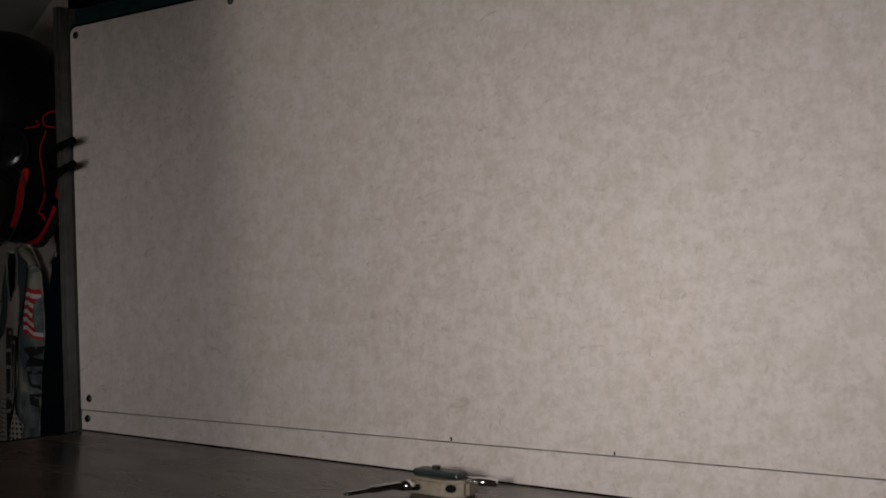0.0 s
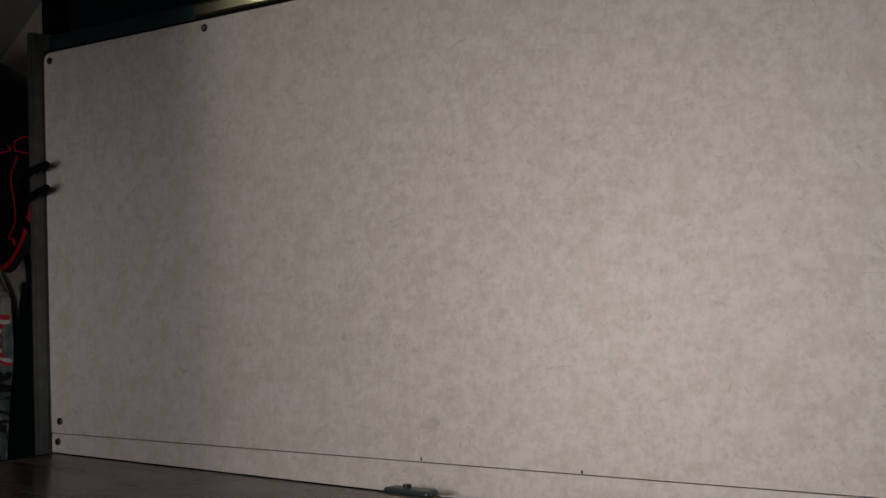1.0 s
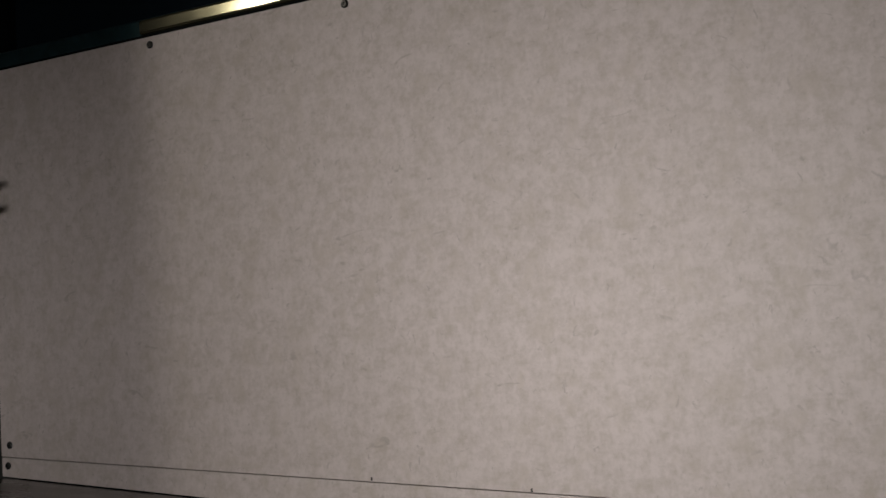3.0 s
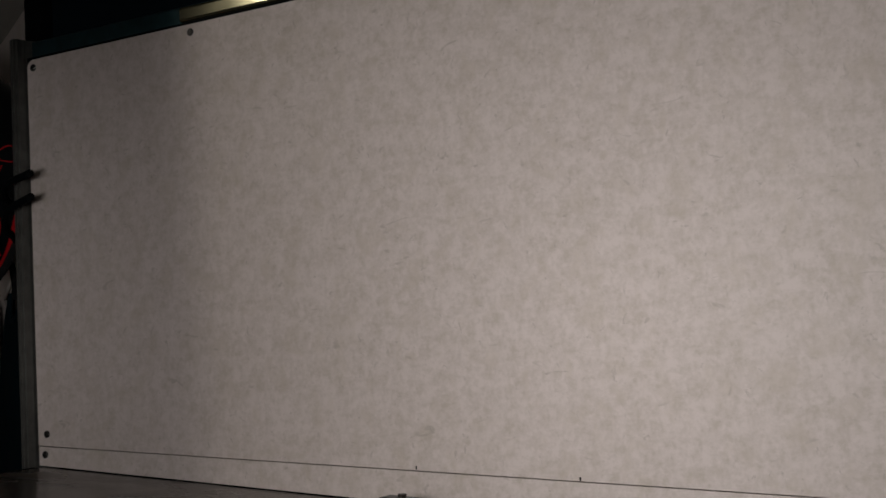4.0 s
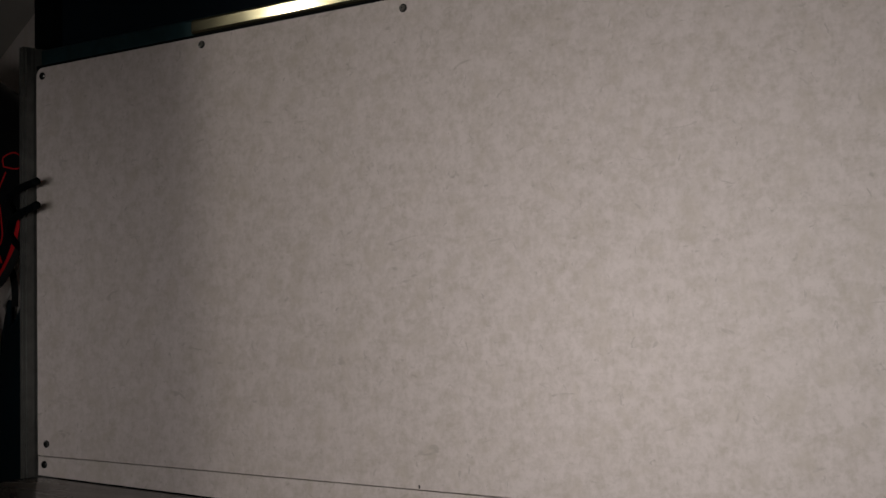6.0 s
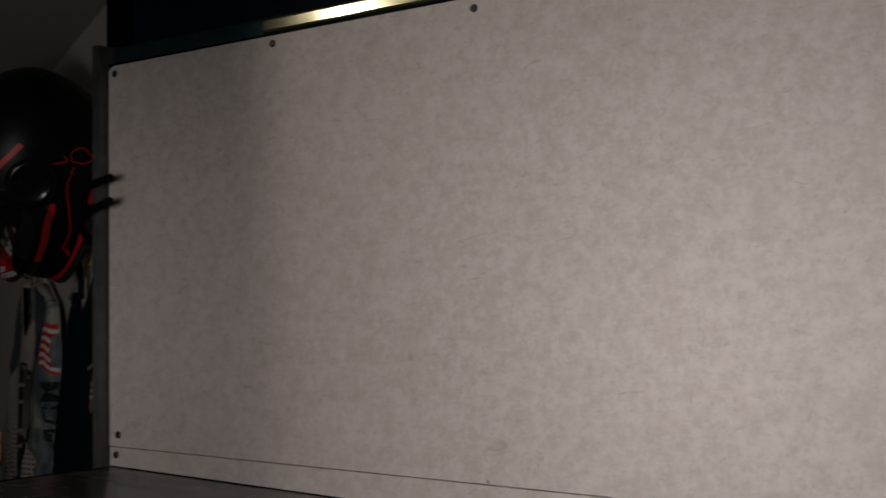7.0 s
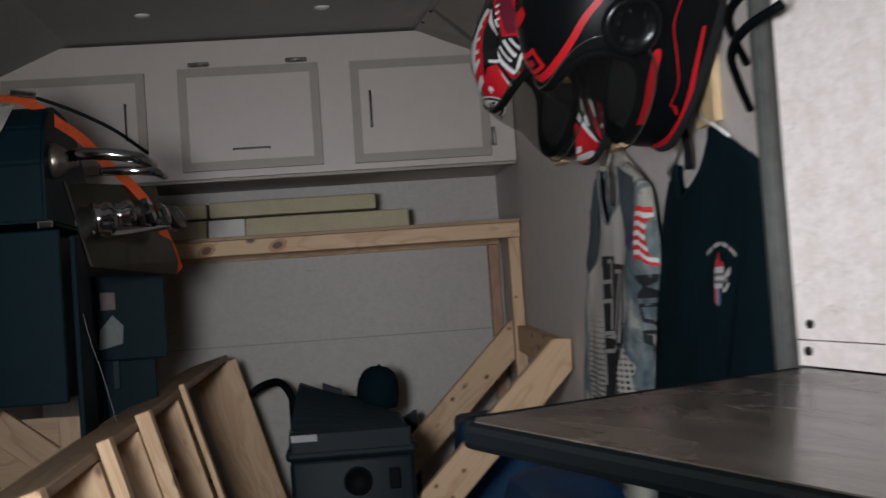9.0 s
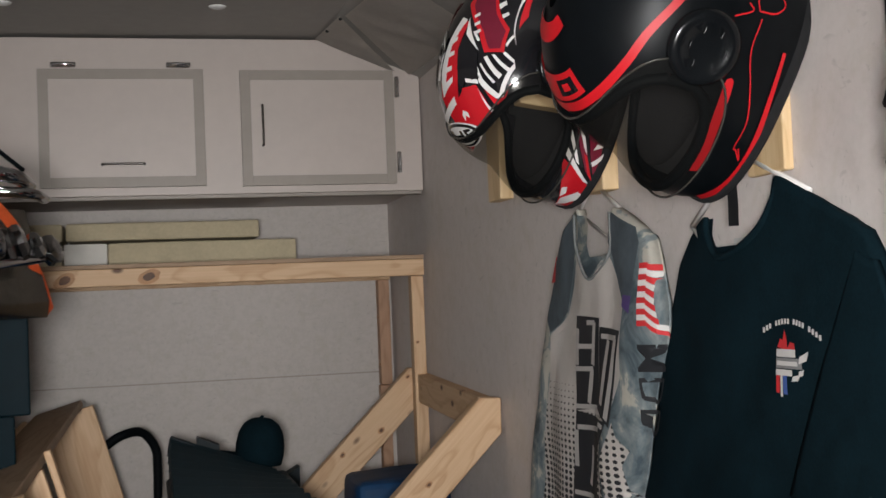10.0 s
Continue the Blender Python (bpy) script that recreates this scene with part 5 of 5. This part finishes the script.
for k in range(19):
    t = k / 18
    if k in (3, 9, 14):
        continue
    y, z = 2.216 - 0.126 * t, 1.0945 + 0.017 * (1 - (1.8 * t - 0.80) ** 2)
    letters.append(((y, z + 0.003), (y - 0.0048, z + 0.003 + 0.001 * (0.5 - t)), (y - 0.0048, z - 0.003 + 0.001 * (0.5 - t)), (y, z - 0.003)))
part("lettering", decal(chest_print(letters), tee_front, n=2), INK_WHITE, tee, "arched line of small white lettering")
for quad in [((2.182, 1.082), (2.176, 1.092), (2.170, 1.090), (2.170, 1.080)), ((2.172, 1.080), (2.167, 1.103), (2.160, 1.090), (2.158, 1.080)), ((2.160, 1.080), (2.152, 1.088), (2.143, 1.087), (2.140, 1.080)), rect(2.183, 1.030, 2.174, 1.050)]:
    part("print_red", decal(chest_print([quad]), tee_front, n=3), INK_RED, tee, "red print")
for quad in [rect(2.184, 1.071, 2.140, 1.080), rect(2.184, 1.050, 2.148, 1.057), rect(2.173, 1.026, 2.168, 1.050), ((2.132, 1.072), (2.112, 1.079), (2.118, 1.068), (2.134, 1.064)), ((2.146, 1.050), (2.132, 1.052), (2.137, 1.045), (2.150, 1.044)), ((2.134, 1.056), (2.124, 1.058), (2.127, 1.051), (2.136, 1.050))]:
    part("print_white", decal(chest_print([quad]), tee_front, n=3), INK_WHITE, tee, "white print")
part("print_grey", decal(chest_print([rect(2.184, 1.058, 2.128, 1.070)]), tee_front, n=4), plain("grey_print", (0.22, 0.22, 0.22), 0.7), tee, "grey print bar")
part("print_bar", decal(chest_print([rect(2.180, 1.0615, 2.135, 1.0665)]), tee_front, 0.0032, 4), INK_WHITE, tee)
part("print_blue", decal(chest_print([rect(2.167, 1.029, 2.159, 1.050)]), tee_front, n=3), INK_BLUE, tee, "blue print")
hanger("hanger", (0.356, 2.330, 1.326), (0.350, 2.470, 1.240), (0.360, 2.17, 1.262), (0.3655, 2.32, 1.09), "white plastic clothes hanger holding the t-shirt")

# jersey
jer_left = lambda z: cut(z, [(0.62, 3.25), (0.753, 3.214), (0.907, 3.166), (0.998, 3.128), (1.094, 3.075), (1.159, 3.036), (1.214, 3.006), (1.267, 2.956)])
jer_right = lambda z: cut(z, [(0.62, 2.70), (0.837, 2.682), (0.896, 2.654), (1.004, 2.612), (1.073, 2.568), (1.101, 2.555), (1.134, 2.553), (1.19, 2.570), (1.23, 2.585), (1.256, 2.612)])


def jer_top(u):
    return cut(u, [(0.0, 1.255), (0.02, 1.266), (0.15, 1.284), (0.275, 1.297), (0.312, 1.231), (0.463, 1.177), (0.655, 1.215), (0.722, 1.26), (0.745, 1.287), (0.86, 1.272), (0.965, 1.254), (1.0, 1.235)])


def jer_face(y, z, u=None):
    if u is None:
        yl, yr = jer_left(z), jer_right(z)
        u = (yl - y) / (yl - yr)
    u = min(1.0, max(0.0, u))
    low = (1.29 - z) / 0.6
    k = math.sin(math.pi * u) ** 0.16
    sleeve = 0.007 * max(0.0, math.sin((u - 0.70) / 0.30 * math.pi)) if u > 0.70 else 0.006 * max(0.0, math.sin(u / 0.24 * math.pi)) if u < 0.24 else 0.0
    fold = 0.005 * math.sin(y * 30 + 2 * math.sin(z * 6)) * low
    return 0.350 - 0.030 * k - 0.010 * low * k - sleeve * min(1.0, low * 3) + fold * k + 0.005 * noise.noise((y * 14, z * 8, 1))


def camo_cloth():
    """Smoky blue, slate and sand camouflage knit."""
    m, n, l, b = mat("camouflage_knit")
    v = coords(n, l)
    big = tex_noise(n, l, v, 11.0, 5.0, 0.62, 0.8)
    fine = tex_noise(n, l, v, 500.0, 2.0)
    c = ramp(n, l, big, [(0.36, (0.06, 0.085, 0.10)), (0.45, (0.13, 0.165, 0.18)), (0.535, (0.22, 0.25, 0.25)), (0.56, (0.40, 0.385, 0.33)), (0.66, (0.44, 0.42, 0.36))])
    l.new(c, b.inputs["Base Color"])
    b.inputs["Roughness"].default_value = 0.85
    bump(n, l, b, fine, 0.25, 0.0006)
    return m


def chest_cloth():
    """Pale sand knit with black half-tone dots that grow downwards."""
    m, n, l, b = mat("sand_knit")
    v = coords(n, l)
    sep = n.new("ShaderNodeSeparateXYZ")
    l.new(v, sep.inputs[0])
    y, z = sep.outputs[1], sep.outputs[2]
    fine = tex_noise(n, l, v, 500.0, 2.0)
    cloud = tex_noise(n, l, v, 9.0, 3.0)
    c = ramp(n, l, cloud, [(0.35, (0.42, 0.385, 0.35)), (0.65, (0.52, 0.485, 0.45))])
    u = maths(n, l, "SUBTRACT", maths(n, l, "FRACT", maths(n, l, "MULTIPLY", y, 52.0), 0), 0.5)
    w = maths(n, l, "SUBTRACT", maths(n, l, "FRACT", maths(n, l, "MULTIPLY", z, 92.0), 0), 0.5)
    d = maths(n, l, "ADD", maths(n, l, "MULTIPLY", u, u), maths(n, l, "MULTIPLY", w, w))
    size = maths(n, l, "MULTIPLY", maths(n, l, "SUBTRACT", 1.005, z), 0.75)
    size = maths(n, l, "MAXIMUM", maths(n, l, "MINIMUM", size, 0.15), 0.0)
    c = mix(n, l, maths(n, l, "LESS_THAN", d, size), c, (0.012, 0.013, 0.016))
    l.new(c, b.inputs["Base Color"])
    b.inputs["Roughness"].default_value = 0.85
    bump(n, l, b, fine, 0.25, 0.0006)
    return m


jersey = thing("jersey", Matrix(), "grey camouflage riding jersey with black chest print, on a hanger", "jersey")
part("body", cloth(jer_top, jer_left, jer_right, 0.64, jer_face, 96, 52, 0.346, neck=(0.28, 0.735), nape=1.214), camo_cloth(), jersey, "", True)
SLATE = plain("slate_knit", (0.055, 0.072, 0.085), 0.9, vary=0.4, scale=40)
edge = [(1.163, 2.883, 2.671), (1.135, 2.902, 2.650), (1.116, 2.916, 2.651), (1.081, 3.003, 2.656), (1.022, 3.024, 2.666), (0.971, 3.041, 2.709), (0.918, 3.057, 2.757), (0.879, 3.069, 2.771), (0.821, 3.081, 2.753), (0.66, 3.12, 2.76)]
chest = [((2.861, 1.224), (2.802, 1.174), (2.802, 1.163), (2.883, 1.163)), ((2.802, 1.174), (2.713, 1.209), (2.671, 1.163), (2.802, 1.163))]
chest += [((l0, z0), (r0, z0), (r1, z1), (l1, z1)) for (z0, l0, r0), (z1, l1, r1) in zip(edge, edge[1:])]
DOTTED = chest_cloth()
part("sleeve_lining", decal([((2.704, 0.948), (2.697, 0.925), (2.665, 0.906), (2.744, 0.892)), ((2.744, 0.892), (2.665, 0.906), (2.688, 0.881), (2.748, 0.864)), ((2.748, 0.864), (2.688, 0.881), (2.682, 0.832), (2.735, 0.825))], jer_face, 0.0074, 5), DOTTED, jersey, "pale dotted inner sleeve showing at a fold")
part("chest_panel", decal(chest, jer_face, 0.0032, 12), DOTTED, jersey, "pale sand chest panel with black half-tone dots")
part("yoke", decal([((2.953, 1.262), (2.870, 1.288), (2.868, 1.228), (2.985, 1.214)), ((2.985, 1.214), (2.868, 1.228), (2.916, 1.121), (3.018, 1.109)), ((3.018, 1.109), (2.916, 1.121), (2.960, 1.100), (3.003, 1.084))], jer_face, 0.0042, 10), SLATE, jersey, "slate grey shoulder panel")
part("yoke", decal([((2.695, 1.280), (2.615, 1.250), (2.601, 1.227), (2.714, 1.233)), ((2.714, 1.233), (2.601, 1.227), (2.615, 1.165), (2.668, 1.160)), ((2.668, 1.160), (2.615, 1.165), (2.626, 1.119), (2.640, 1.128))], jer_face, 0.0042, 10), SLATE, jersey, "slate grey shoulder panel")
part("collar", tube(bend([(jer_face(y, z) - 0.004, y, z) for y, z in ((2.866, 1.288), (2.860, 1.231), (2.802, 1.176), (2.712, 1.215), (2.700, 1.280))], 6), 0.0028, 8), plain("grey_knit_rib", (0.16, 0.17, 0.17), 0.9, vary=0.3, scale=60), jersey, "grey ribbed v-neck collar", True)
part("neck_label", boxed((0.002, 0.05, 0.012), (0.350, 2.772, 1.204), 0.0), CLOTH_BLACK, jersey, "black neck label")
part("chest_print", decal([((2.858, 1.116), (2.751, 1.112), (2.772, 0.964), (2.877, 0.954)), ((2.751, 1.098), (2.652, 1.093), (2.719, 0.938), (2.772, 0.964)), ((2.877, 0.954), (2.728, 0.946), (2.769, 0.894), (2.885, 0.894)), ((2.885, 0.894), (2.769, 0.894), (2.789, 0.660), (2.924, 0.660))], jer_face, 0.0050, 14), INK_BLACK, jersey, "large black chest print")
GREY_INK = plain("pale_grey_print", (0.40, 0.38, 0.36), 0.7, vary=0.08, relief=0)
maze = []


def bar(y0, z0, y1, z1):
    w = 0.015 if abs(z1 - z0) > abs(y1 - y0) else 0.008
    a, b = Vector((y0, z0)), Vector((y1, z1))
    d = (b - a).normalized()
    n2 = Vector((-d.y, d.x)) * w / 2
    maze.append((a + n2, b + n2, b - n2, a - n2))


for q in ((2.809, 1.104, 2.771, 1.104), (2.848, 1.094, 2.856, 1.032), (2.772, 1.106, 2.791, 1.034), (2.852, 1.064, 2.777, 1.065), (2.867, 1.025, 2.792, 1.028), (2.796, 1.028, 2.818, 0.969), (2.875, 0.961, 2.772, 0.966), (2.741, 1.083, 2.665, 1.081),
          (2.670, 1.081, 2.727, 0.950), (2.709, 1.077, 2.746, 0.973), (2.871, 0.926, 2.758, 0.932), (2.809, 0.899, 2.827, 0.833), (2.875, 0.921, 2.877, 0.859), (2.760, 0.941, 2.738, 0.937), (2.889, 0.814, 2.799, 0.816), (2.894, 0.774, 2.899, 0.684)):
    bar(*q)
part("maze_print", decal(maze, jer_face, 0.0066, 6), GREY_INK, jersey, "pale grey angular print lines")
stripes_red, stripes_white = [], []
for k in range(11):
    z0 = 1.195 - 0.0086 * k
    left, crease, right, drop = 2.594 + 0.0004 * k, 2.577, 2.566 - 0.0012 * k, 0.005 + 0.0014 * k
    for quad in (((left, z0), (crease, z0), (crease, z0 - 0.0086), (left, z0 - 0.0086)),
                 ((crease, z0 - 0.002), (right, z0 - drop), (right, z0 - drop - 0.0086), (crease, z0 - 0.0106))):
        (stripes_red if k % 2 == 0 else stripes_white).append(quad)
part("sleeve_stripe_red", decal(stripes_red, jer_face, 0.0060, 5), INK_RED, jersey, "red sleeve stripes")
part("sleeve_stripe_white", decal(stripes_white, jer_face, 0.0060, 5), INK_WHITE, jersey, "white sleeve stripes")
part("sleeve_patch", decal([((2.645, 1.148), (2.614, 1.146), (2.620, 1.119), (2.648, 1.131))], jer_face, 0.0058, 4), plain("violet_print", (0.07, 0.04, 0.16), 0.7), jersey, "small violet patch")
part("shoulder_patch", decal([((2.998, 1.222), (2.976, 1.215), (2.980, 1.175), (3.022, 1.174))], jer_face, 0.0058, 4), INK_RED, jersey, "red shoulder patch")
# sleeve letters, reading downwards
curve = bpy.data.curves.new("letters", "FONT")
curve.body, curve.size, curve.resolution_u, curve.offset = "MDD", 0.075, 3, 0.0002
holder = bpy.data.objects.new("letters", curve)
scene.collection.objects.link(holder)
bpy.context.view_layer.update()
flat = bpy.data.meshes.new_from_object(holder.evaluated_get(bpy.context.evaluated_depsgraph_get()))
bpy.data.objects.remove(holder)
bm = bmesh.new()
bm.from_mesh(flat)
wide, tall = max(v.co.x for v in bm.verts), max(v.co.y for v in bm.verts)
bmesh.ops.subdivide_edges(bm, edges=bm.edges[:], cuts=1)
bmesh.ops.triangulate(bm, faces=bm.faces[:])
for v in bm.verts:
    t = v.co.x / wide
    y, z = 2.603 + 0.037 * t - v.co.y / tall * (0.040 - 0.013 * t), 1.077 - 0.146 * t
    v.co = (jer_face(y, z) - 0.0058, y, z)
part("sleeve_letters", bm, INK_BLACK, jersey, "black block letters down the sleeve")
hanger("hanger", (0.350, 2.855, 1.343), (0.350, 2.93, 1.295), (0.352, 2.63, 1.238), (0.358, 2.78, 1.232), "white plastic clothes hanger holding the jersey")
